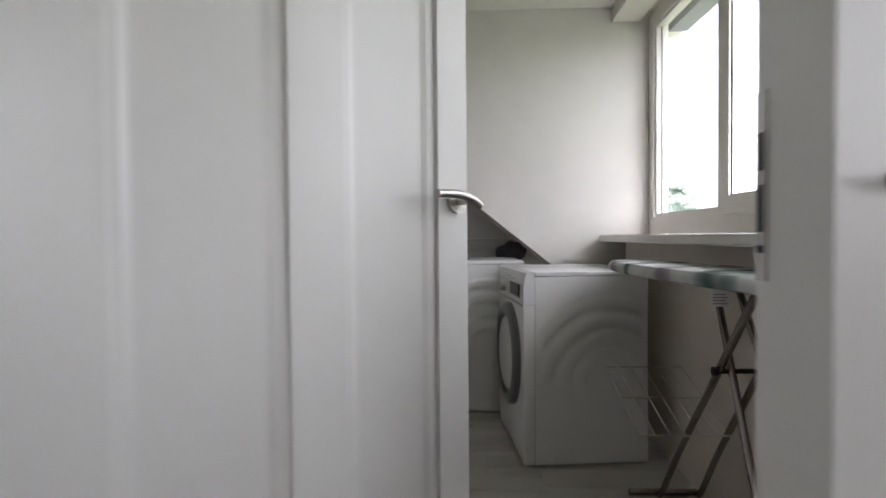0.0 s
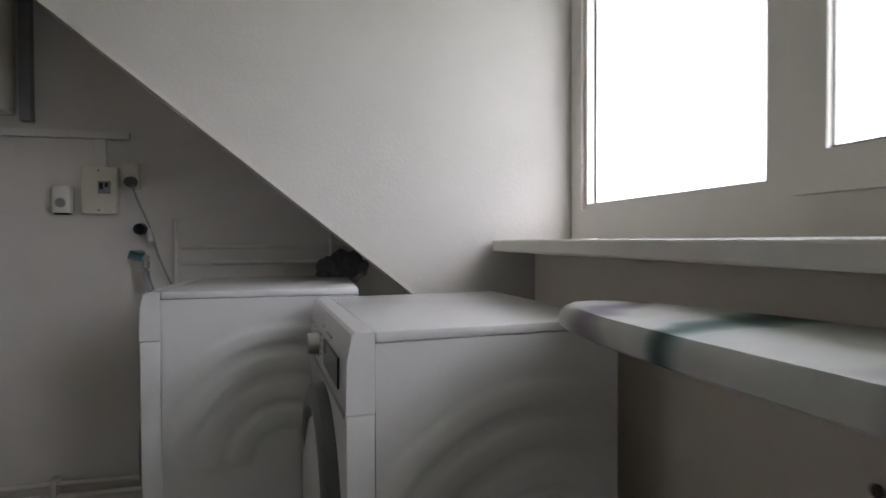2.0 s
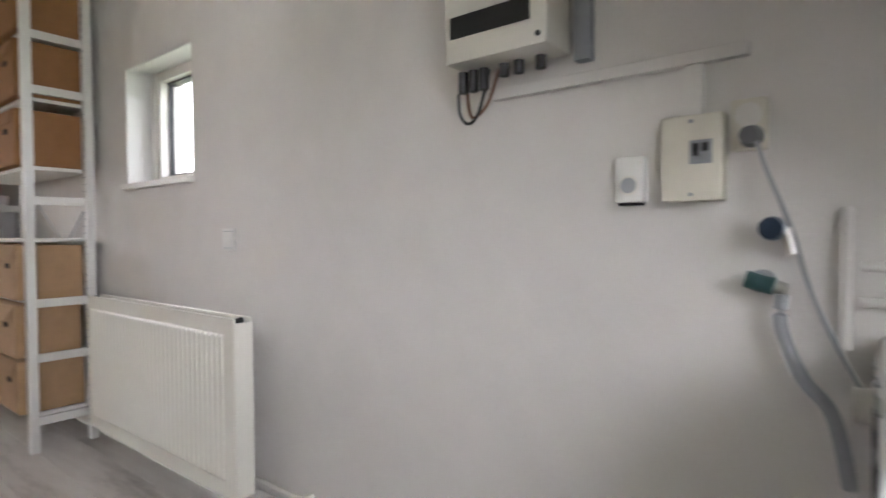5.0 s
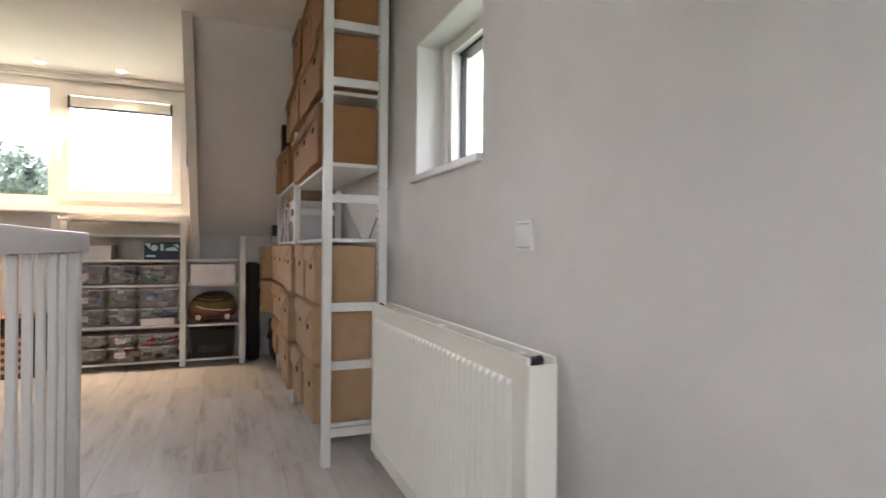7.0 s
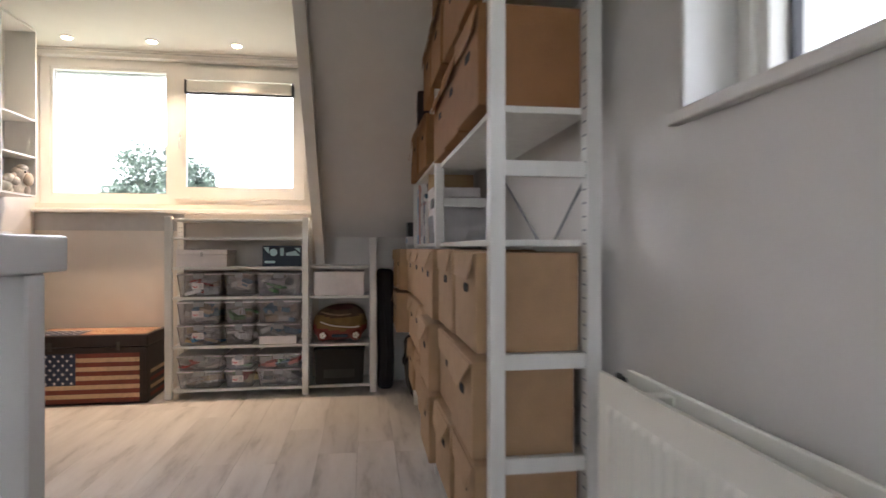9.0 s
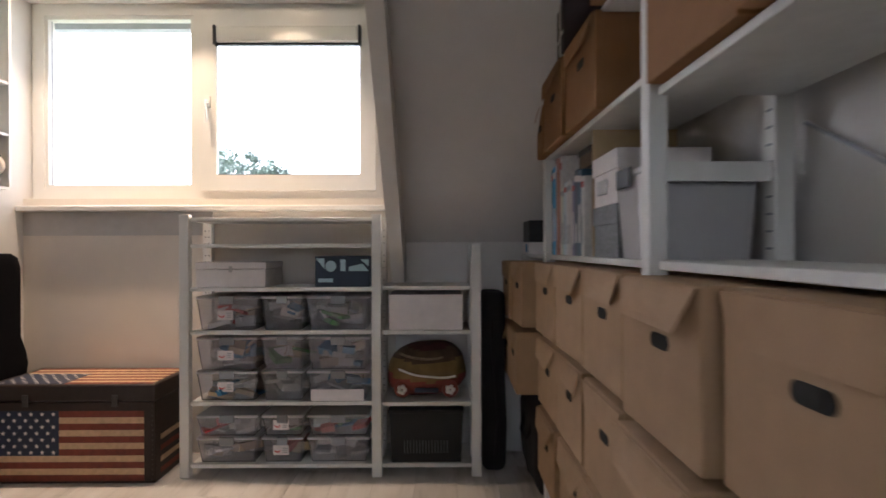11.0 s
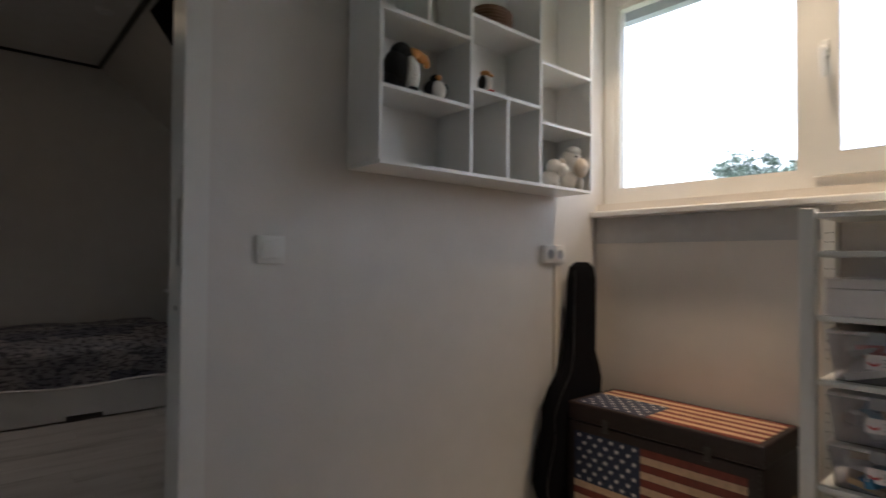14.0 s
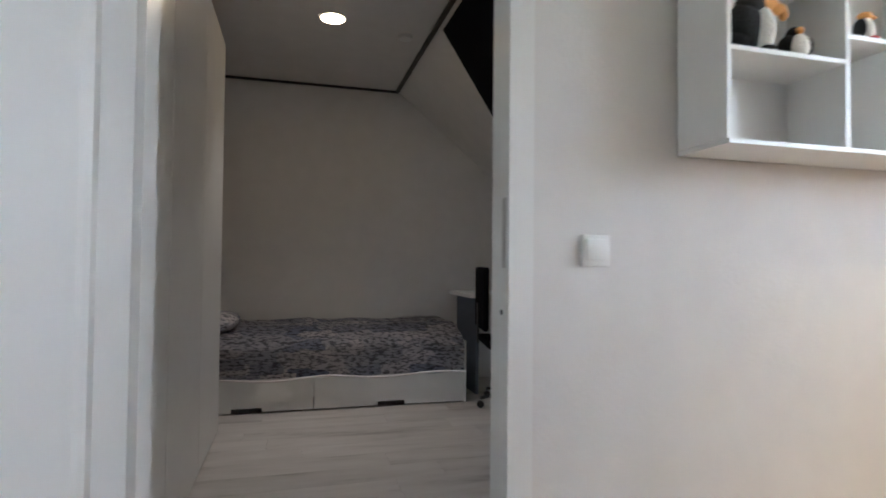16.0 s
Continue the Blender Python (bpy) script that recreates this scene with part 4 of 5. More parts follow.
for k, (sx, sy) in enumerate(SPOTS):
    q = thing("recessed_spotlight", (sx, sy, 2.449), "small round recessed ceiling spotlight, switched on", "spotlight", "ceiling spotlights over the window")
    part("rim", cyl(bmesh.new(), (0, 0, 0), (0, 0, -0.006), 0.042, n=28), LACQ, q)
    part("lamp_face", cyl(bmesh.new(), (0, 0, -0.0065), (0, 0, -0.0085), 0.030, n=28), GLOW, q)
q = thing("bedroom_downlight", (-3.46, -0.80, 2.569), "round recessed bedroom ceiling light, glowing warm", "ceiling light")
part("rim", cyl(bmesh.new(), (0, 0, 0), (0, 0, -0.006), 0.085, n=32), LACQ, q)
part("lamp_face", cyl(bmesh.new(), (0, 0, -0.0065), (0, 0, -0.0085), 0.072, n=32), GLOWB, q)
q = thing("smoke_detector", (-3.95, -0.95, 2.569), "flat white smoke detector on the bedroom ceiling", "smoke detector")
part("case", cyl(bmesh.new(), (0, 0, 0), (0, 0, -0.02), 0.05, 0.045, n=24), LACQ, q)


def wedge_box(bm, cx, cy, z, wx, wy, h, taper=0.9):
    """A tray that narrows towards its foot, open above, with a wall of 3 mm."""
    def ring(k, s, zz, t=0.0):
        return [bm.verts.new((cx + a * (wx / 2 * s - t), cy + b * (wy / 2 * s - t), zz)) for a, b in ((-1, -1), (1, -1), (1, 1), (-1, 1))]
    o0, o1 = ring(0, taper, z), ring(1, 1.0, z + h)
    i1, i0 = ring(2, 1.0, z + h, 0.003), ring(3, taper, z + 0.003, 0.003)
    for a, b in ((o0, o1), (o1, i1), (i1, i0)):
        for k in range(4):
            j = (k + 1) % 4
            bm.faces.new((a[k], a[j], b[j], b[k]))
    bm.faces.new(o0[::-1])
    bm.faces.new(i0)


def storage_bin(y0, y1, z, h, sticker, seed, label):
    """A lidded clear bin on the low rack; it faces east."""
    rg = random.Random(seed)
    cy, wy = (y0 + y1) / 2, y1 - y0 - 0.016
    b = thing("storage_bin", (-5.555, cy, z), label, "storage bin", "clear plastic bins on the low rack")
    body = bmesh.new()
    wedge_box(body, 0, 0, 0, 0.26, wy, h - 0.016, 0.88)
    part("body", body, PLASTIC, b)
    lid = block(-0.134, -wy / 2 - 0.004, h - 0.016, 0.134, wy / 2 + 0.004, h - 0.004, 0.003, 1)
    part("lid", lid, LIDM, b)
    part("clip", block(0.130, -0.035 if wy > 0.22 else -0.025, h - 0.040, 0.140, 0.035 if wy > 0.22 else 0.025, h - 0.002, 0.003, 1), GREY, b)
    c = bmesh.new()
    mats = [PAPERW, BLUE, GREEN, RED, GREYCARD, TAN, LIDM, PAPERW, WOODY, LIDM]
    pal = rg.sample(range(10), 3) + [6]
    for k in range(13 if wy > 0.22 else 8):
        sx, sy, sz = rg.uniform(0.04, 0.13), rg.uniform(0.03, 0.12), rg.uniform(0.006, 0.05)
        px, py = rg.uniform(-0.06, 0.07), rg.uniform(-wy * 0.36, wy * 0.36)
        pz = rg.uniform(0.006, max(0.01, (h - 0.07)))
        n0 = len(c.faces)
        mt = Matrix.Translation((px, py, pz + sz / 2)) @ Euler((rg.uniform(-0.4, 0.4), rg.uniform(-0.4, 0.4), rg.uniform(0, 3))).to_matrix().to_4x4()
        B(c, -sx / 2, -sy / 2, -sz / 2, sx / 2, sy / 2, sz / 2, mt)
        c.faces.ensure_lookup_table()
        for f in c.faces[n0:]:
            f.material_index = pal[k % 4]
    part("contents", c, mats, b, "jumbled coloured craft bits", kind="stuff")
    if sticker:
        s = part("paper_label", block(0.1285, -0.045, h * 0.30, 0.1305, 0.03, h * 0.30 + 0.045), PAPERW, b, "white paper label with a red curve")
        mk = bmesh.new()
        for k in range(6):
            a0, a1 = radians(200 + k * 23), radians(200 + (k + 1) * 23)
            ys, zs = -0.024, h * 0.30 + 0.027
            vs = [mk.verts.new((0.1312, ys + rr * math.cos(aa), zs + rr * math.sin(aa))) for rr, aa in ((0.011, a0), (0.017, a0), (0.017, a1), (0.011, a1))]
            mk.faces.new(vs)
        part("red_mark", mk, RED, s)
        bars = bmesh.new()
        for k in range(3):
            B(bars, 0.131, 0.0, h * 0.30 + 0.010 + k * 0.010, 0.1315, 0.022, h * 0.30 + 0.014 + k * 0.010)
        part("print_bars", bars, GREY, s)
    return b


cols = ((2.375, 2.675), (2.685, 2.89), (2.90, 3.205))
sd = 0
for z, hs, st in ((0.691, (0.165,), (1, 0, 0)), (0.356, (0.145, 0.160), (1, 0, 0)), (0.061, (0.125, 0.105), (0, 1, 0))):
    zz = z
    for lv, h in enumerate(hs):
        for k, (a, b) in enumerate(cols):
            sd += 1
            what = "clear plastic bin with lid and labelled front" if st[k] else ("small clear plastic bin with lid" if k == 1 else "wide clear plastic bin with grey clip lid")
            storage_bin(a, b, zz, h, st[k], 40 + sd, what)
        zz += h

q = thing("paper_stack", (-5.415, 3.05, 0.357), "loose white papers leaning on the bin front", "paper")
part("sheet", block(-0.004, -0.125, 0, 0.002, 0.125, 0.055, 0.001, 1), PAPERW, q)
q = thing("white_case", (-5.56, 2.545, 0.896), "long white lidded box with a small clasp", "box")
part("body", block(-0.14, -0.165, 0, 0.14, 0.165, 0.085, 0.003), PAPERW, q)
part("lid", block(-0.142, -0.167, 0.087, 0.142, 0.167, 0.118, 0.003), PAPERW, q)
part("clasp", block(0.141, -0.008, 0.070, 0.146, 0.008, 0.10, 0.002), CHROME, q)
q = thing("navy_gift_box", (-5.55, 3.075, 0.896), "dark navy carton printed with pale shapes", "box")
part("carton", block(-0.12, -0.13, 0, 0.13, 0.13, 0.145, 0.002), NAVY, q)
pr = bmesh.new()
cyl(pr, (0.1300, -0.055, 0.098), (0.1315, -0.055, 0.098), 0.026, n=24)
for poly in (((-0.125, 0.135), (-0.085, 0.135), (-0.085, 0.085)), ((-0.01, 0.13), (0.015, 0.13), (0.015, 0.075), (-0.01, 0.075)), ((0.03, 0.075), (0.125, 0.075), (0.095, 0.11), (0.03, 0.095)), ((0.085, 0.13), (0.125, 0.13), (0.125, 0.095))):
    pr.faces.new([pr.verts.new((0.1312, y, z)) for y, z in poly])
B(pr, 0.1301, -0.115, 0.022, 0.1312, -0.045, 0.040)
part("print", pr, mat_plain("pale_blue_print", (0.45, 0.62, 0.66)), q)
q = thing("white_storage_box", (-5.55, 3.47, 0.691), "plain white closed box on the rack", "box")
part("carton", block(-0.13, -0.175, 0, 0.135, 0.175, 0.168, 0.003), PAPERW, q)
# folded patchwork bag
q = thing("patchwork_bag", (-5.55, 3.47, 0.351), "rounded patchwork bag in red and mustard with white flowers", "bag")
bands = [(0.30, REDM), (0.62, mat_plain("mustard_felt", (0.22, 0.14, 0.05), 0.9, vary=0.2)), (0.84, mat_plain("olive_brown_felt", (0.10, 0.06, 0.035), 0.9, vary=0.3)), (1.01, mat_plain("maroon_felt", (0.08, 0.022, 0.02), 0.9, vary=0.3))]
bm = bmesh.new()
bmesh.ops.create_uvsphere(bm, u_segments=48, v_segments=30, radius=1)
for v in bm.verts:
    x, y, z = v.co
    hgt = (math.copysign(abs(z) ** 0.72, z) + 1) / 2
    full = 1 - 0.30 * max(0, hgt - 0.35) ** 1.5
    n = 1 + 0.03 * noise.noise(v.co * 4)
    v.co = Vector((x * 0.128 * n, math.copysign(abs(y) ** 0.7, y) * 0.196 * full * n, 0.004 + hgt * 0.262 + 0.010 * math.sin(y * 2.2)))
for f in bm.faces:
    t = f.calc_center_median().z / 0.27 - 0.12 * abs(f.calc_center_median().y) / 0.17
    f.material_index = next((k for k, (top, _) in enumerate(bands) if t < top), 3)
part("felt_body", bm, [mt for _, mt in bands], q, smooth=True)
part("embroidered_band", tube(bmesh.new(), [(0.075, -0.13, 0.218), (0.112, -0.07, 0.205), (0.121, 0.0, 0.198), (0.112, 0.07, 0.202), (0.075, 0.13, 0.21)], 0.006), mat_plain("gold_braid", (0.30, 0.20, 0.12), 0.7, vary=0.4, scale=60), q, smooth=True)
part("cream_braid", tube(bmesh.new(), [(0.118, -0.13, 0.15), (0.135, -0.06, 0.128), (0.14, 0.02, 0.118), (0.13, 0.09, 0.112), (0.11, 0.14, 0.115)], 0.005), WPLUSH, q, smooth=True)
for y in (-0.115, 0.115):
    f = bmesh.new()
    for k in range(5):
        a = 2 * math.pi * k / 5
        bmesh.ops.create_uvsphere(f, u_segments=10, v_segments=6, radius=0.011, matrix=Matrix.Translation((0.13, y + 0.014 * math.cos(a), 0.055 + 0.014 * math.sin(a))) @ Matrix.Diagonal((0.5, 1, 1, 1)))
    part("flower", f, WPLUSH, q, smooth=True)
    f = bmesh.new()
    bmesh.ops.create_uvsphere(f, u_segments=16, v_segments=10, radius=0.042, matrix=Matrix.Translation((0.10, y, 0.052)) @ Matrix.Diagonal((0.6, 1, 1, 1)))
    part("red_rosette", f, REDM, q, smooth=True)
part("blue_strip", block(0.115, -0.055, 0.040, 0.132, 0.06, 0.062, 0.006), NAVY, q)
# black crate
q = thing("black_crate", (-5.55, 3.47, 0.061), "black plastic folding crate with slotted sides", "crate")
cr = bmesh.new()
wedge_box(cr, 0, 0, 0, 0.27, 0.35, 0.235, 0.95)
CRATEM = mat_plain("matt_black_plastic", (0.010, 0.010, 0.011), 0.75)
part("body", cr, CRATEM, q)
sl = bmesh.new()
for k in range(15):
    g = -0.105 + 0.0145 * k
    B(sl, 0.130, g, 0.045, 0.1335, g + 0.004, 0.105)
part("slot_grille", sl, mat_plain("slot_grey", (0.10, 0.10, 0.11), 0.5), q, kind="stuff")
part("rim", block(-0.14, -0.18, 0.236, 0.14, 0.18, 0.25, 0.003), CRATEM, q)

# ---- trunk ----
q = thing("flag_trunk", (-5.345, 1.45, 0), "dark wooden trunk painted with a faded stars and stripes flag", "trunk")
TW, TD, TH = 0.775, 0.355, 0.455
part("chest", block(-TD, 0, 0, 0, TW, 0.375, 0.006), TRUNKM, q)
lid = part("lid", block(-TD - 0.002, -0.003, 0.378, 0.004, TW + 0.003, TH, 0.008), TRUNKM, q)


def flag(parent, face, u0, u1, v0, v1):
    """Thirteen stripes and a canton between u0..u1 (along) and v0..v1 (up or back), on the front or the top."""
    def quad(bm, a, b, c, d, off):
        if face == "front":
            B(bm, 0.0002, a, c, off, b, d)
        else:
            B(bm, c, a, TH + 0.0002, d, b, TH + off)
    n, hgt = 11, (v1 - v0) / 11
    cu, cv = u0 + (u1 - u0) * 0.44, v0 + hgt * 4
    for k in range(n):
        bm = bmesh.new()
        a = cu if k >= 4 else u0
        quad(bm, a, u1, v0 + k * hgt + 0.0006, v0 + (k + 1) * hgt - 0.0006, 0.0016)
        part("stripe", bm, CRM if k % 2 else REDM, parent)
    bm = bmesh.new()
    quad(bm, u0, cu - 0.001, cv, v1, 0.0018)
    can = part("canton", bm, FLAGB, parent)
    st = bmesh.new()
    for r in range(7):
        for c in range(5 if r % 2 else 6):
            uu = u0 + (cu - u0) * (c + (1.0 if r % 2 else 0.5)) / 6
            vv = cv + (v1 - cv) * (r + 0.5) / 7
            pts = []
            for k in range(10):
                rad = 0.012 if k % 2 == 0 else 0.005
                a = math.pi / 2 + k * math.pi / 5
                p, w = uu + rad * math.cos(a), vv + rad * math.sin(a)
                pts.append(st.verts.new((0.0026, p, w) if face == "front" else (w, p, TH + 0.0026)))
            st.faces.new(pts)
    part("stars", st, PAPERW, can if face == "front" else parent, kind="stuff")


AGED = mat_plain("aged_dark_metal", (0.06, 0.05, 0.045), 0.55, vary=0.3, scale=20)
TRUNKD = mat_plain("black_brown_leather", (0.02, 0.012, 0.010), 0.6, vary=0.2)
flag(q, "front", 0.03, TW - 0.05, 0.012, 0.335)
flag(lid, "top", 0.03, TW - 0.02, -TD + 0.02, -0.012)
for y in (0.17, 0.58):
    part("hasp", block(0.0045, y, 0.355, 0.010, y + 0.03, 0.41, 0.003), AGED, q)

for k in range(4):
    part("side_stripe", block(-TD + 0.04, TW + 0.0002, 0.03 + 0.052 * k, -0.05, TW + 0.0016, 0.054 + 0.052 * k), CRM if k % 2 else REDM, q)
for y0 in (0.0, TW - 0.022):
    part("corner_band", block(0.0002, y0, 0.004, 0.0022, y0 + 0.022, 0.372), TRUNKD, q)
for k in range(16):
    part("nail", cyl(bmesh.new(), (0.0022, TW - 0.011, 0.02 + k * 0.0225), (0.0042, TW - 0.011, 0.02 + k * 0.0225), 0.0035, 0.002, 8), AGED, q)

# ---- guitar bag ----
q = thing("guitar_bag", (0, 0, 0), "black nylon guitar gig bag standing in the corner", "guitar bag")
g = bmesh.new()
prof = ((0.0, -5.52, -5.29, 0.05), (0.02, -5.62, -5.22, 0.085), (0.12, -5.65, -5.18, 0.10), (0.24, -5.65, -5.20, 0.10), (0.33, -5.62, -5.24, 0.10), (0.42, -5.645, -5.24, 0.10), (0.50, -5.655, -5.29, 0.095), (0.555, -5.645, -5.345, 0.085), (0.64, -5.61, -5.385, 0.07), (0.78, -5.615, -5.405, 0.06), (0.98, -5.615, -5.415, 0.055), (1.035, -5.60, -5.43, 0.045), (1.058, -5.56, -5.47, 0.02))
rows = []
for z, x0, x1, ty in prof:
    ring = []
    for k in range(24):
        a = 2 * math.pi * k / 24
        ca, sa = math.cos(a), math.sin(a)
        ring.append(g.verts.new(((x0 + x1) / 2 + (x1 - x0) / 2 * math.copysign(abs(ca) ** 0.7, ca), SOUTH + 0.056 + ty / 2 * math.copysign(abs(sa) ** 0.7, sa), z)))
    rows.append(ring)
for a, b in zip(rows, rows[1:]):
    for k in range(24):
        g.faces.new((a[k], a[(k + 1) % 24], b[(k + 1) % 24], b[k]))
g.faces.new(rows[0][::-1])
g.faces.new(rows[-1])
part("bag", g, NYLON, q, smooth=True)
part("seam", tube(bmesh.new(), [(-5.42, SOUTH + 0.087, 1.02), (-5.41, SOUTH + 0.09, 0.8), (-5.40, SOUTH + 0.094, 0.65), (-5.365, SOUTH + 0.101, 0.56), (-5.31, SOUTH + 0.105, 0.50), (-5.25, SOUTH + 0.108, 0.40), (-5.25, SOUTH + 0.108, 0.30), (-5.20, SOUTH + 0.108, 0.12), (-5.235, SOUTH + 0.102, 0.03)], 0.003, 6), BLACK, q, smooth=True)

# ---- sockets and switch on the south wall ----
q = thing("double_socket", (-5.435, SOUTH, 1.052), "white double wall socket with round wells", "socket")
part("plate", block(0, 0.0005, 0, 0.147, 0.022, 0.08, 0.004), LACQ, q, smooth=True)
for x in (0.04, 0.107):
    part("socket_well", cyl(bmesh.new(), (x, 0.0215, 0.04), (x, 0.0235, 0.04), 0.021, n=24), GREY, q, smooth=True)
q = thing("light_switch", (-4.068, SOUTH, 1.046), "white square rocker light switch", "light switch")
part("plate", block(0, 0.0005, 0, 0.085, 0.010, 0.083, 0.003), LACQ, q, smooth=True)
part("rocker", block(0.012, 0.0105, 0.016, 0.073, 0.017, 0.072, 0.003), LACQ, q, smooth=True)
q = thing("cable_duct", (-5.42, SOUTH, 0.10), "narrow beige cable duct below the wall socket", "cable duct")
part("duct", block(0, 0.0005, 0, 0.05, 0.012, 0.94, 0.002), WARM, q)
# grey band just below the west sill, 6 mm proud of the wall
structure("under_sill_band_west", block(WEST + 0.001, SOUTH + 0.002, 1.15, WEST + 0.006, 2.34, 1.274), mat_plain("under_sill_grey", (0.50, 0.48, 0.45)))

# ---- soft toys: each one mesh ----
def blob(bm, c, r, mi, seg=18):
    n0 = len(bm.faces)
    bmesh.ops.create_uvsphere(bm, u_segments=seg, v_segments=seg // 2 + 2, radius=1, matrix=Matrix.Translation(c) @ Matrix.Diagonal((*r, 1)))
    bm.faces.ensure_lookup_table()
    for f in bm.faces[n0:]:
        f.material_index = mi


def toy(name, at, label, rz, parts, mats, s=1.0):
    bm = bmesh.new()
    for c, r, mi in parts:
        blob(bm, [v * s for v in c], [v * s for v in r], mi)
    ob = part(name, bm, mats, None, "", smooth=True)
    ob.matrix_world = pose(*at, 0, 0, rz)
    tagged(ob, label, "soft toy", "soft toys on the wall shelf")


BIRD = [BPLUSH, WPLUSH, ORANGE]
toy("toucan_toy", (-4.395, 1.475, 1.603), "black and white plush toucan with a drooping tan beak", 0, [((0.012, 0, 0.065), (0.052, 0.045, 0.072), 0), ((0.03, -0.01, 0.03), (0.045, 0.045, 0.036), 0), ((-0.022, 0.026, 0.058), (0.030, 0.030, 0.060), 1), ((-0.002, 0.005, 0.125), (0.040, 0.034, 0.036), 0), ((-0.045, 0.022, 0.130), (0.036, 0.016, 0.018), 2), ((-0.072, 0.026, 0.120), (0.026, 0.014, 0.016), 2), ((-0.086, 0.028, 0.106), (0.013, 0.011, 0.016), 2), ((-0.018, 0.048, 0.005), (0.02, 0.014, 0.006), 0)], BIRD)
toy("penguin_toy", (-4.545, 1.475, 1.603), "small round black and white plush bird with a tan beak", 0, [((0, 0, 0.036), (0.046, 0.032, 0.038), 0), ((0.002, 0.020, 0.032), (0.030, 0.020, 0.034), 1), ((0.004, 0.006, 0.070), (0.022, 0.02, 0.020), 0), ((0.006, 0.024, 0.074), (0.012, 0.010, 0.010), 2), ((-0.036, 0.006, 0.04), (0.012, 0.02, 0.028), 0)], BIRD)
toy("small_bird_toy", (-4.765, 1.50, 1.673), "tiny white plush bird with a brown cap and red feet", 0, [((0, 0, 0.032), (0.024, 0.022, 0.034), 1), ((0.002, 0, 0.070), (0.020, 0.018, 0.010), 2), ((-0.018, 0.006, 0.066), (0.014, 0.008, 0.006), 2), ((0.020, 0, 0.032), (0.008, 0.020, 0.028), 0), ((-0.010, 0.014, 0.005), (0.016, 0.014, 0.005), 3)], BIRD + [RED])
toy("sheep_toy", (-5.325, 1.47, 1.368), "cream knitted plush sheep with a pale tan muzzle", 0, [((0.01, -0.01, 0.035), (0.048, 0.036, 0.040), 0), ((0.004, 0.0, 0.095), (0.044, 0.036, 0.042), 0), ((0.004, 0.012, 0.128), (0.030, 0.024, 0.018), 0), ((-0.006, 0.034, 0.074), (0.029, 0.020, 0.033), 1), ((-0.052, 0.010, 0.092), (0.018, 0.010, 0.013), 1), ((0.058, 0.005, 0.088), (0.016, 0.010, 0.013), 1), ((-0.016, 0.034, 0.108), (0.006, 0.005, 0.004), 2), ((0.018, 0.034, 0.108), (0.006, 0.005, 0.004), 2), ((-0.006, 0.03, 0.020), (0.012, 0.014, 0.022), 0)], [WPLUSH, mat_plain("pale_tan_plush", (0.62, 0.53, 0.42), 0.95, bump=0.8, bscale=120), BPLUSH], 1.3)
toy("lamb_toy", (-5.192, 1.475, 1.368), "small white plush lamb beside the sheep", 0, [((0.014, 0, 0.03), (0.028, 0.028, 0.03), 0), ((0.006, 0.010, 0.068), (0.030, 0.026, 0.026), 0), ((-0.010, 0.030, 0.058), (0.026, 0.020, 0.022), 0), ((-0.002, 0.032, 0.078), (0.005, 0.004, 0.003), 2), ((0.01, 0.02, 0.01), (0.012, 0.012, 0.015), 0)], [WPLUSH, TAN, BPLUSH], 1.25)
q = thing("wicker_basket", (-4.86, 1.44, 1.933), "small brown wicker basket", "basket")
bk = bmesh.new()
for k in range(7):
    z = 0.006 + k * 0.012
    tube(bk, [(0.085 * math.cos(a), 0.06 * math.sin(a), z) for a in [2 * math.pi * i / 12 for i in range(13)]], 0.0065, 6, 3)
part("weave", bk, mat_plain("brown_wicker", (0.16, 0.08, 0.04), 0.8, vary=0.2), q, smooth=True)

# ---- window furniture ----
q = thing("roller_blind", (-5.752, 2.733, 2.170), "cream roller blind cassette with dark end caps above the glass", "roller blind")
part("cassette", block(0, -0.375, 0, 0.045, 0.375, 0.085, 0.012, 3), CEIL, q, smooth=True)
for y in (-0.389, 0.376):
    part("end_cap", block(-0.002, y, -0.012, 0.047, y + 0.013, 0.088, 0.003), BLACK, q)
part("bottom_bar", block(0.006, -0.374, -0.012, 0.03, 0.374, -0.002), BLACK, q)


def window_handle(x, y, z, side):
    h = thing("window_handle", (x, y, z), "white window handle on the sash frame", "window handle")
    part("base", block(0 if side > 0 else -0.012, -0.014, -0.03, 0.012 if side > 0 else 0, 0.014, 0.035, 0.003), LACQ, h)
    part("grip", tube(bmesh.new(), [(side * 0.012, 0, 0.0), (side * 0.035, 0, 0.0), (side * 0.042, 0, -0.02), (side * 0.042, 0.004, -0.07), (side * 0.036, 0.004, -0.11)], 0.009, 10), LACQ, h, smooth=True)


window_handle(-5.755, 2.30, 1.86, 1)
structure("pelmet_east", block(1.44, 1.25, 2.215, 1.60, CHEEK_E - 0.001, 2.299, 0.004), TRIM)
structure("head_panel_west", block(-5.76, SOUTH + 0.002, 2.395, -5.70, CHEEK_W - 0.002, 2.449, 0.004), TRIM)
q = thing("curtain_rod", (-5.66, 2.3, 2.415), "thin metal curtain rod under the ceiling", "curtain rod")
part("rod", cyl(bmesh.new(), (0, -0.93, 0), (0, 0.95, 0), 0.005, n=10), CHROME, q, smooth=True)
q = thing("framed_picture", (-5.37, CHEEK_W, 1.66), "dark-edged picture hanging on the dormer side wall", "picture")
part("frame", block(-0.25, -0.028, 0, 0.26, -0.001, 0.60, 0.002), mat_plain("dark_blue_frame", (0.02, 0.04, 0.08)), q)
part("print", block(-0.235, -0.0305, 0.015, 0.245, -0.0285, 0.585), PAPERW, q)
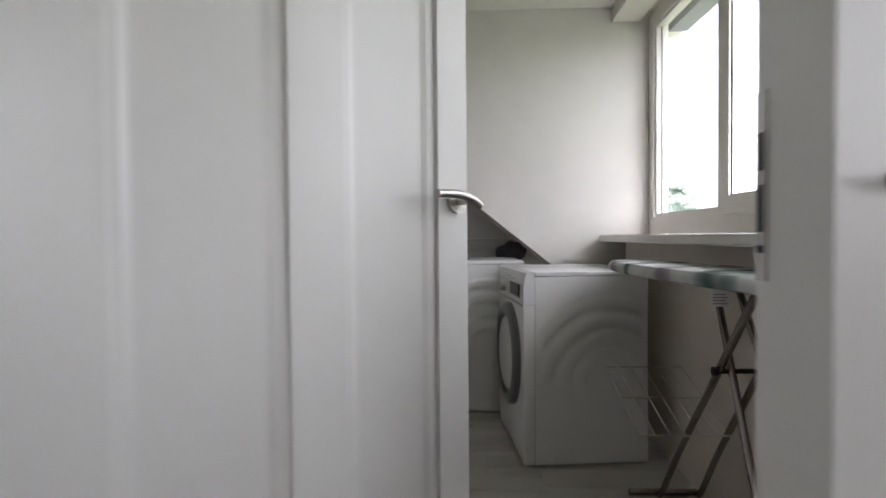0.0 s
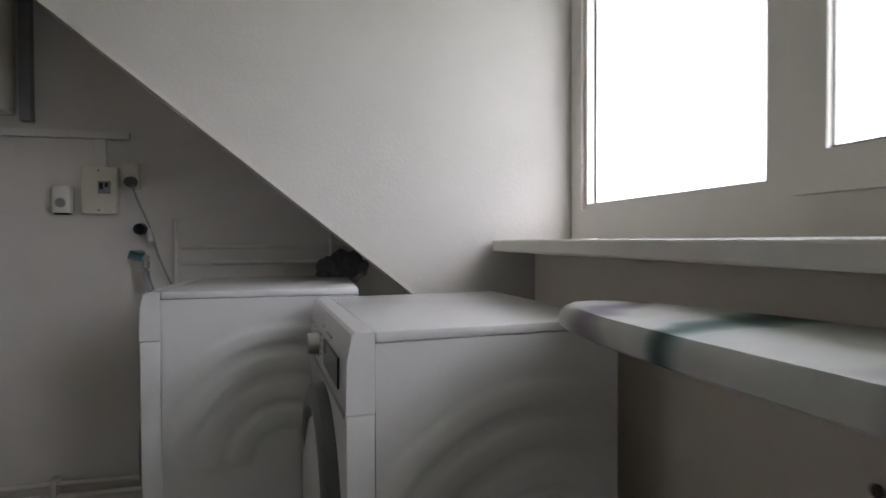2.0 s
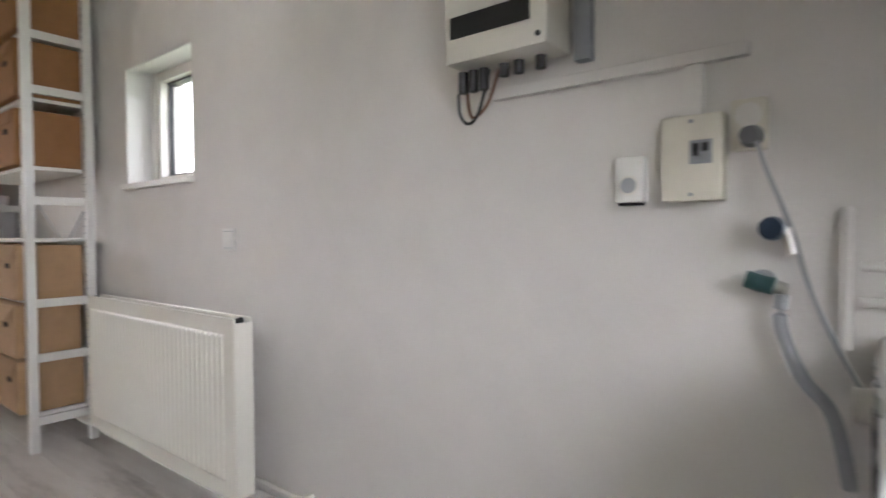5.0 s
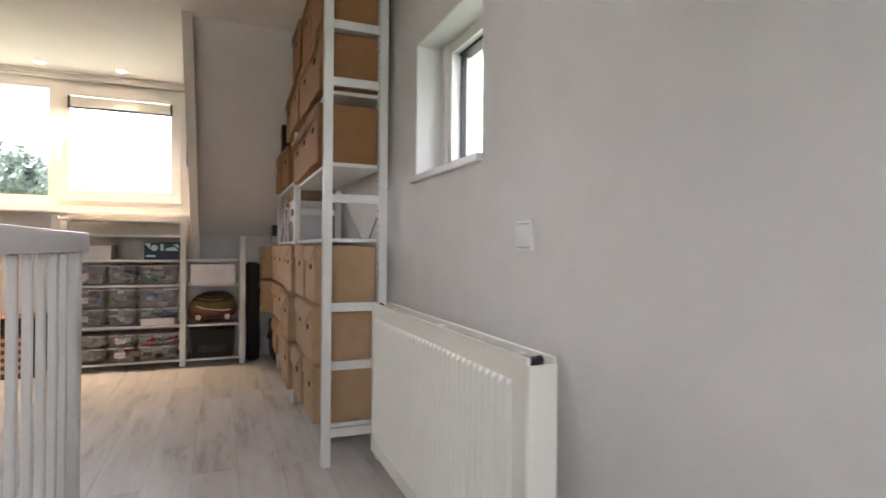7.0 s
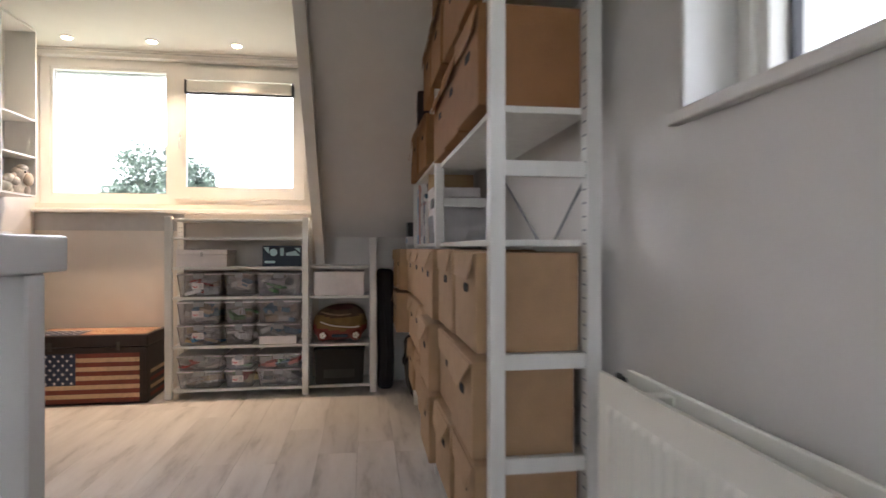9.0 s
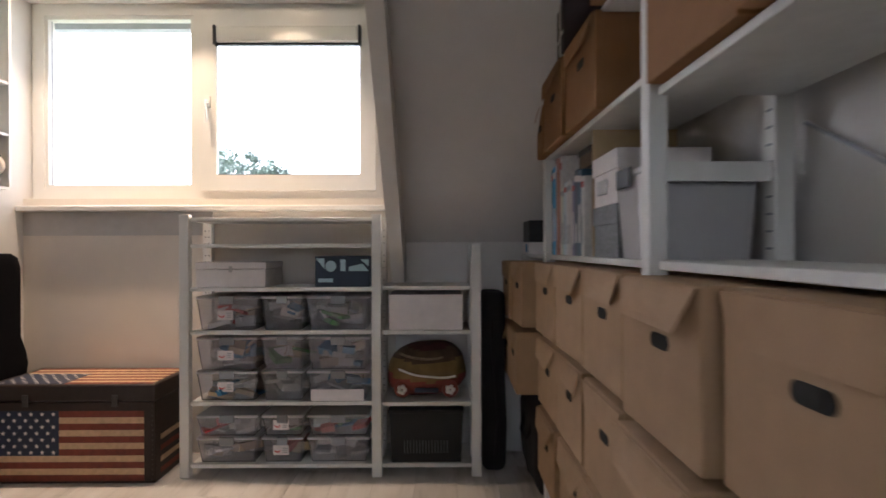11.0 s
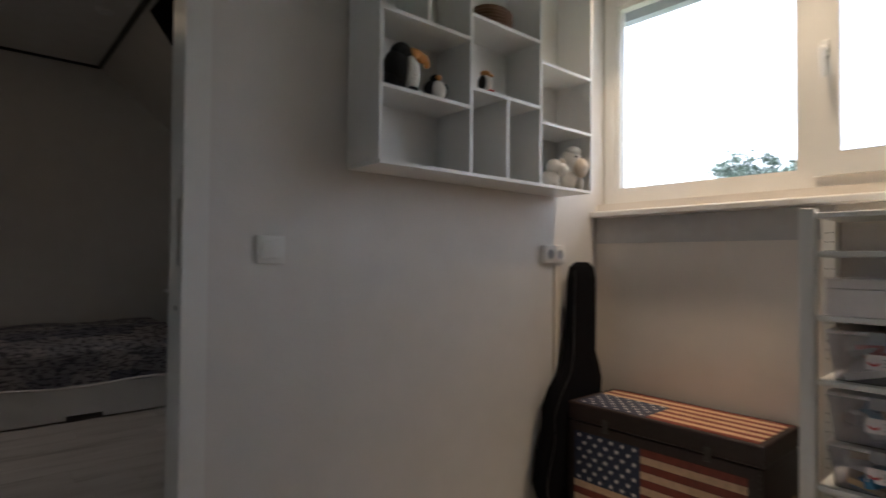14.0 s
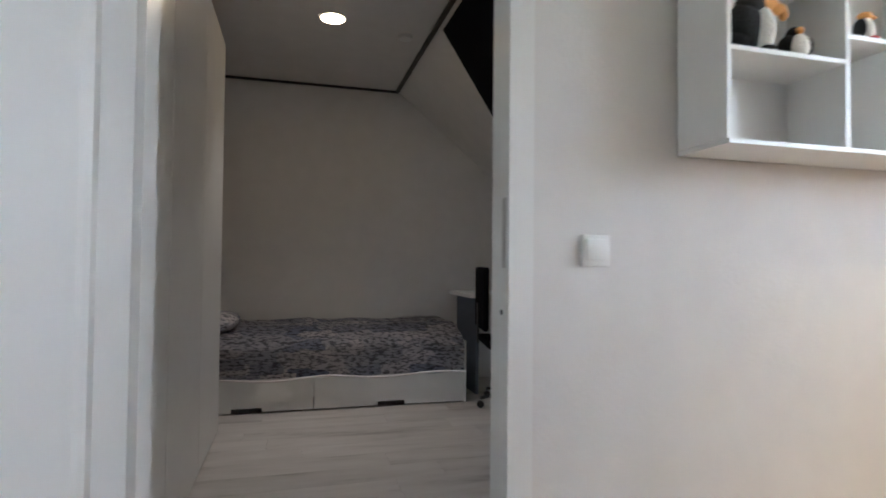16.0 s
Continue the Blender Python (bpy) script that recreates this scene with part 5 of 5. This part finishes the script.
q = thing("wall_screw", (EAST - 0.002, 2.65, 0.69), "dark plug hole in the wall below the window", "hole")
part("ring", cyl(bmesh.new(), (0, 0, 0), (-0.002, 0, 0), 0.010, n=16), BLACK, q)
q = thing("robe_hook", (0.955, 1.137, 1.065), "small steel hook beside the door opening", "hook")
part("plate", cyl(bmesh.new(), (0, 0, 0), (0, -0.006, 0), 0.012, n=16), CHROME, q, smooth=True)
part("peg", tube(bmesh.new(), [(0, -0.005, 0), (-0.006, -0.03, 0.002), (-0.012, -0.04, 0.010)], 0.004, 8), CHROME, q, smooth=True)

# ---- goods on the tall rack ----
rg = random.Random(8)
BOOKS = ((0.034, 0.34, (0.03, 0.12, 0.18)), (0.056, 0.345, (0.02, 0.34, 0.66)), (0.026, 0.37, (0.55, 0.30, 0.24)), (0.030, 0.375, (0.72, 0.69, 0.66)), (0.040, 0.255, (0.66, 0.62, 0.48)),
         (0.036, 0.250, (0.50, 0.62, 0.60)), (0.044, 0.262, (0.62, 0.70, 0.74)), (0.030, 0.258, (0.72, 0.70, 0.68)), (0.040, 0.262, (0.62, 0.58, 0.56)), (0.034, 0.255, (0.16, 0.13, 0.24)),
         (0.046, 0.285, (0.03, 0.05, 0.09)), (0.052, 0.278, (0.02, 0.08, 0.14)), (0.036, 0.252, (0.70, 0.69, 0.66)))
x = -5.022
for k, (w, h, c) in enumerate(BOOKS):
    q = thing("book", (x, 3.985 + rg.uniform(0, 0.012), 1.051), "tall blue book standing on the rack shelf" if k == 1 else "upright paperback book on the rack", "book", "books on the rack", 0)
    part("cover", block(0, 0, 0, w - 0.003, 0.19, h, 0.002, 1), mat_plain("book_cover_%s" % "abcdefghijklm"[k], c, 0.45, vary=0.1, scale=20), q)
    ink = PAPERW if sum(c) < 1.2 else GREY
    part("spine_print", block(w * 0.3, -0.0012, h * 0.15, w * 0.6, -0.0002, h * rg.uniform(0.35, 0.6)), ink, q)
    part("spine_band", block(0.001, -0.0010, h * 0.86, w - 0.004, -0.0002, h * 0.93), ink if k % 3 else mat_plain("spine_red", (0.45, 0.06, 0.05)), q)
    x += w
for z, h, x0, x1, c, lb in ((1.315, 0.046, -0.05, 0.09, (0.13, 0.075, 0.045), "thick brown book lying on top of the row"), (1.362, 0.020, -0.07, 0.08, (0.03, 0.03, 0.04), "black book lying on the brown one")):
    q = thing("lying_book", (-4.62, 4.01, z + 0.022), lb, "book", "books on the rack")
    part("cover", block(x0, 0, 0, x1, 0.16, h, 0.002, 1), mat_plain("lying_cover", c, 0.5), q)
    part("pages", block(x0 + 0.004, 0.1602, 0.003, x1 - 0.004, 0.1612, h - 0.003), PAPERW, q)
q = thing("plywood_board", (-4.444, 3.99, 1.051), "pale plywood board standing on edge beside the card boxes", "board")
part("panel", block(0, 0, 0, 0.012, 0.25, 0.375, 0.001, 1), WOODY, q)
for z, mt, lb in ((1.051, GREYCARD, "speckled grey lidded card box"), (1.192, PAPERW, "white lidded card box with a metal label holder")):
    q = thing("card_box", (-4.315, 3.99, z), lb, "box")
    part("body", block(-0.106, 0, 0, 0.106, 0.235, 0.095, 0.002), mt, q)
    part("lid", block(-0.111, -0.004, 0.088, 0.111, 0.239, 0.140, 0.002), mt, q)
    if mt is PAPERW:
        part("label_holder", block(-0.045, -0.009, 0.030, 0.025, -0.0005, 0.070, 0.003), CHROME, q)
for x0, x1 in ((-4.185, -3.99),):
    q = thing("storage_tub", ((x0 + x1) / 2, 4.10, 1.051), "frosted storage tub with a dark clip lid", "storage bin")
    tb = bmesh.new()
    wedge_box(tb, 0, 0, 0, x1 - x0, 0.24, 0.19)
    part("body", tb, LIDM, q)
    part("lid", block((x0 - x1) / 2 - 0.004, -0.124, 0.191, (x1 - x0) / 2 + 0.004, 0.124, 0.205, 0.004), LIDM, q)
    part("clip", block((x0 - x1) / 2 + 0.03, -0.132, 0.165, (x0 - x1) / 2 + 0.12, -0.1245, 0.212, 0.004), BLACK, q)
q = thing("small_black_carton", (-5.42, 3.99, 1.051), "small black carton with pale print", "box")
part("carton", block(-0.10, -0.04, 0.055, 0.07, 0.09, 0.155, 0.002), BLACK, q)
q = thing("small_white_carton", (-5.42, 3.99, 1.051), "low white and blue carton", "box")
part("carton", block(-0.10, -0.045, 0.0, 0.08, 0.09, 0.053, 0.002), PAPERW, q)
part("blue_label", block(0.01, -0.0465, 0.008, 0.06, -0.0455, 0.045), BLUE, q)

q = thing("dark_bag", (0.915, 4.22, 0.912), "dark grey crumpled bag behind the washing machine", "bag")
bg = bmesh.new()
bmesh.ops.create_icosphere(bg, subdivisions=4, radius=1)
for v in bg.verts:
    n = 1 + 0.30 * noise.noise(v.co * 1.9) + 0.09 * noise.noise(v.co * 6)
    v.co = Vector((v.co.x * 0.095 * n, v.co.y * 0.05 * n, max(-0.052, v.co.z * 0.070 * n)))
part("bag", bg, mat_plain("charcoal_netting", (0.15, 0.15, 0.17), 0.9, vary=0.3, scale=20, bump=0.5, bscale=160), q, smooth=True)

for k, (x0, x1, h, c) in enumerate(((-4.76, -4.735, 0.165, (0.05, 0.03, 0.02)), (-4.73, -4.705, 0.18, (0.62, 0.58, 0.52)), (-4.70, -4.66, 0.20, (0.04, 0.025, 0.03)))):
    q = thing("album", (x0, 3.955, 1.7415), "dark bound album standing beside the upper boxes" if k != 1 else "pale bound album between two dark ones", "book", "albums on the upper shelf")
    part("cover", block(0, 0, 0, x1 - x0, 0.22, h, 0.003), mat_plain("album_cover", c, 0.6), q)
    part("spine_band", block(0.002, -0.001, h * 0.3, x1 - x0 - 0.002, -0.0002, h * 0.36), TRIM, q)

# ---- bedroom ----
q = thing("bedroom_wardrobe", (-2.82, -0.97, 0), "tall white flat-fronted wardrobe", "wardrobe")
part("carcass", block(0.02, 0, 0.0, 0.51, 2.15, 2.40, 0.003), LACQ, q)
for k in range(3):
    part("door", block(0.0, 0.002 + k * 0.717, 0.01, 0.018, 0.714 + k * 0.717, 2.39, 0.003), LACQ, q)


def cloth():
    m = bpy.data.materials.new("printed_duvet_cotton")
    m.use_nodes = True
    nt = m.node_tree
    N, L = nt.nodes.new, nt.links.new
    p = nt.nodes["Principled BSDF"]
    p.inputs["Roughness"].default_value = 0.9
    tc, mp = N("ShaderNodeTexCoord"), N("ShaderNodeMapping")
    mp.inputs["Scale"].default_value = (0.8, 1, 2.2)
    L(tc.outputs["Object"], mp.inputs[0])
    a, b, r, r2, mx = N("ShaderNodeTexVoronoi"), N("ShaderNodeTexNoise"), N("ShaderNodeValToRGB"), N("ShaderNodeValToRGB"), N("ShaderNodeMixRGB")
    a.inputs["Scale"].default_value, b.inputs["Scale"].default_value, b.inputs["Detail"].default_value = 5.5, 34, 4
    a.distance = "CHEBYCHEV"
    L(mp.outputs[0], a.inputs["Vector"])
    L(mp.outputs[0], b.inputs["Vector"])
    L(a.outputs["Color"], r.inputs[0])
    r.color_ramp.elements[0].color, r.color_ramp.elements[1].color = (0.22, 0.24, 0.32, 1), (0.74, 0.68, 0.66, 1)
    L(b.outputs[0], r2.inputs[0])
    r2.color_ramp.elements[0].color, r2.color_ramp.elements[1].color = (0.10, 0.11, 0.15, 1), (1, 1, 1, 1)
    r2.color_ramp.elements[0].position = 0.40
    r2.color_ramp.elements[1].position = 0.54
    mx.blend_type = "MULTIPLY"
    mx.inputs[0].default_value = 0.8
    L(r.outputs[0], mx.inputs[1])
    L(r2.outputs[0], mx.inputs[2])
    L(mx.outputs[0], p.inputs["Base Color"])
    return m


q = thing("bed", (-4.50, -2.13, 0), "white single bed with two underbed drawers", "bed")
part("bed_frame", block(0.0, 0.0, 0.09, 2.0, 0.78, 0.26, 0.004), LACQ, q)
part("headboard", block(-0.022, 0.0, 0.0, -0.001, 0.80, 0.46, 0.003), LACQ, q)
part("mattress", block(0.01, 0.01, 0.262, 1.99, 0.775, 0.44, 0.03, 3), PAPERW, q, smooth=True)
for a, b in ((0.0, 1.098), (1.102, 1.99)):
    dr = bmesh.new()
    B(dr, a + 0.002, 0.781, 0.04, b, 0.80, 0.26)
    mid = (a + b) / 2
    B(dr, a + 0.002, 0.781, 0.012, mid - 0.10, 0.80, 0.04)
    B(dr, mid + 0.10, 0.781, 0.012, b, 0.80, 0.04)
    part("drawer_front", dr, LACQ, q)
q = thing("duvet", (-4.50, -2.13, 0), "printed grey and white duvet hanging over the bed edge", "duvet")
dv = bmesh.new()
nx, ny = 80, 46
grid = []
for i in range(nx + 1):
    col = []
    for j in range(ny + 1):
        u, s = i / nx, j / ny
        x = 0.0 + 1.99 * u
        run = s * 1.06
        wob = 0.012 * noise.noise(Vector((x * 3, run * 3, 0))) + 0.006 * noise.noise(Vector((x * 11, run * 9, 3)))
        if run < 0.76:
            y, z = 0.01 + run, 0.565 + wob * 1.6 - 0.075 * max(0, (run - 0.35) / 0.41) ** 2
        else:
            k = run - 0.76
            y, z = 0.77 + 0.045 * min(1, k / 0.05) + wob + 0.008 * math.sin(x * 17), 0.485 - k * (0.83 + 0.10 * noise.noise(Vector((x * 2.2, 0, 5))))
        col.append(dv.verts.new((x, y, z)))
    grid.append(col)
for i in range(nx):
    for j in range(ny):
        dv.faces.new((grid[i][j], grid[i + 1][j], grid[i + 1][j + 1], grid[i][j + 1]))
bmesh.ops.solidify(dv, geom=dv.faces[:], thickness=0.02)
part("cover", dv, cloth(), q, smooth=True)
part("hem", tube(bmesh.new(), [(0.0 + 1.99 * i / 12, 0.835 + 0.006 * math.sin(i * 1.7), 0.235 + 0.012 * math.sin(i * 1.3)) for i in range(13)], 0.008, 8), PAPERW, q, "pale duvet hem", smooth=True)
q = thing("pillow", (-2.66, -1.75, 0.545), "printed pillow at the head of the bed", "pillow")
pw = bmesh.new()
bmesh.ops.create_uvsphere(pw, u_segments=28, v_segments=14, radius=1)
for v in pw.verts:
    x, y, z = v.co
    v.co = Vector((math.copysign(abs(x) ** 0.6, x) * 0.20, math.copysign(abs(y) ** 0.6, y) * 0.32, z * 0.07 + 0.05))
part("pillowcase", pw, cloth(), q, smooth=True)
q = thing("desk", (-5.55, -2.10, 0), "white desk with a dark blue-grey side panel", "desk")
part("desktop", block(0, 0, 0.77, 0.95, 0.60, 0.80, 0.003), LACQ, q)
part("side_panel", block(0.86, 0.03, 0, 0.885, 0.57, 0.769), mat_plain("slate_blue_panel", (0.14, 0.16, 0.21)), q)
part("side_panel", block(0.03, 0.03, 0, 0.055, 0.57, 0.769), mat_plain("slate_blue_board", (0.14, 0.16, 0.21)), q)
q = thing("office_chair", (-4.84, -1.18, 0), "black mesh office chair at the desk", "office chair", "", 80)
part("seat", block(-0.23, -0.23, 0.44, 0.23, 0.23, 0.50, 0.02, 3), NYLON, q, smooth=True)
part("backrest", block(-0.21, -0.26, 0.56, 0.21, -0.22, 1.02, 0.018, 3), NYLON, q, smooth=True)
part("back_bracket", block(-0.03, -0.275, 0.46, 0.03, -0.262, 0.75, 0.003), BLACK, q)
part("column", cyl(bmesh.new(), (0, 0, 0.10), (0, 0, 0.44), 0.025), BLACK, q, smooth=True)
for k in range(5):
    a = 2 * math.pi * k / 5
    arm = part("base_arm", cyl(bmesh.new(), (0, 0, 0.11), (0.27 * math.cos(a), 0.27 * math.sin(a), 0.07), 0.016, 0.012), BLACK, q, smooth=True)
    part("castor", cyl(bmesh.new(), (0.27 * math.cos(a) - 0.012, 0.27 * math.sin(a), 0.027), (0.27 * math.cos(a) + 0.012, 0.27 * math.sin(a), 0.027), 0.026), BLACK, arm, smooth=True)
q = thing("dark_roof_blind", (0, 0, 0), "black blackout blind on the bedroom roof slope", "roof blind")
bl = bmesh.new()
pts = [(-4.15, -0.72), (-4.90, -1.35), (-4.90, 0.9), (-4.15, 0.9)]
lo = [bl.verts.new((x, y, 2.57 + (x + 4.12) * 0.8276 - 0.006)) for x, y in pts]
hi = [bl.verts.new((x, y, 2.57 + (x + 4.12) * 0.8276 - 0.002)) for x, y in pts]
bl.faces.new(lo)
bl.faces.new(hi[::-1])
for k in range(4):
    bl.faces.new((lo[k], hi[k], hi[(k + 1) % 4], lo[(k + 1) % 4]))
part("cloth", bl, NYLON, q)

# ---- outside ----
structure("ground", block(-400, -400, -6.6, 400, 400, -6.5), material("lawn", (0.105, 0.128, 0.08), 0.9, vary=0.2, scale=0.4))
BARK = mat_plain("bark", (0.12, 0.09, 0.07), 0.9, vary=0.2, scale=8)
# leaf colour is lightened to carry the distance haze
LEAF = material("haze_paled_leaves", (0.20, 0.25, 0.21), 0.7, vary=0.3, scale=1.5)


def tree(x, y, height, radius, seed, label, cone=0.0):
    t = thing("tree", (x, y, -6.5), label, "tree", "trees outside")
    rg = random.Random(seed)
    tr = bmesh.new()
    cyl(tr, (0, 0, 0), (0.1, 0, height * 0.8), 0.22, 0.05, 10)
    tips = []
    for k in range(22):
        z = height * rg.uniform(0.40, 0.80)
        a = rg.uniform(0, 6.28)
        rr = radius * rg.uniform(0.5, 0.95) * (1 - cone * (z / height - 0.4) * 1.6)
        tip = Vector((rr * math.cos(a), rr * math.sin(a), min(height * 0.97, z + rg.uniform(0.3, 1.0))))
        cyl(tr, (0.05, 0, z), tip, 0.05, 0.012, 6)
        tips.append(tip)
    part("trunk", tr, BARK, t, smooth=True)
    cr = bmesh.new()
    cl = []
    for _ in range(110):
        d = Vector([rg.gauss(0, 1) for _ in range(3)]).normalized() * radius * rg.uniform(0.1, 1.0) ** 0.5
        taper = 1 - cone * max(0, d.z / radius)
        cl.append(Vector((d.x * taper, d.y * taper, height - radius * 0.95 + d.z * (0.85 + 0.6 * cone))))
    verts, faces = [], []
    for c in cl:
        cs = rg.uniform(0.10, 0.22) * radius
        for _ in range(75):
            d = Vector([rg.gauss(0, 1) for _ in range(3)]).normalized() * cs * rg.uniform(0.35, 1.1)
            s = rg.uniform(0.045, 0.10) * (1 + radius * 0.15)
            n1 = Vector([rg.uniform(-1, 1) for _ in range(3)]).normalized()
            n2 = n1.orthogonal().normalized()
            b = len(verts)
            o = c + d
            verts += [o - n1 * s, o + n2 * s * 0.6, o + n1 * s, o - n2 * s * 0.6]
            faces.append((b, b + 1, b + 2, b + 3))
    me = bpy.data.meshes.new("crown")
    me.from_pydata([tuple(v) for v in verts], [], faces)
    me.materials.append(LEAF)
    ob = new("crown", me)
    ob.parent = t
    tagged(ob, kind="stuff")
    cr.free()
    return t


tree(-30, -6.5, 12.7, 2.5, 3, "broad leafy green tree beyond the window")
tree(-29, -4.6, 11.6, 1.5, 5, "smaller leafy green tree beside the broad one")
tree(12.0, 30.0, 10.1, 1.0, 7, "narrow green tree seen past the window edge", 0.6)
tree(11.2, 27.0, 9.3, 0.7, 9, "small green treetop outside", 0.4)

# ---- floor planks ----
fl = structure("floor", block(-6.3, -2.4, -0.12, 1.9, 4.3, -0.008), HOLE)
bank = {}
rng = random.Random(11)
y, row = -2.28, 0
while y < 4.3:
    w = min(0.19, 4.3 - y)
    x = -6.2 - rng.uniform(0, 1.2)
    while x < 1.9:
        x0, x1 = max(x, -6.2), min(x + 1.28, 1.9)
        x += 1.28
        if x1 - x0 < 0.05:
            continue
        key = (round(x1 - x0, 2), round(w, 3))
        if key not in bank:
            bm = bmesh.new()
            L, W = x1 - x0, w
            e = 0.0012
            top = [bm.verts.new(c) for c in ((e, e, 0), (L - e, e, 0), (L - e, W - e, 0), (e, W - e, 0))]
            low = [bm.verts.new(c) for c in ((0.0002, 0.0002, -0.0015), (L - 0.0002, 0.0002, -0.0015), (L - 0.0002, W - 0.0002, -0.0015), (0.0002, W - 0.0002, -0.0015))]
            bm.faces.new(top)
            for i in range(4):
                j = (i + 1) % 4
                bm.faces.new((top[i], low[i], low[j], top[j]))
            me = bpy.data.meshes.new("plank")
            bm.normal_update()
            bm.to_mesh(me)
            bm.free()
            me.materials.append(FLOORM)
            bank[key] = me
        ob = new("plank", bank[key])
        ob.parent = fl
        ob.location = (x0, y, 0)
    y += w
    row += 1
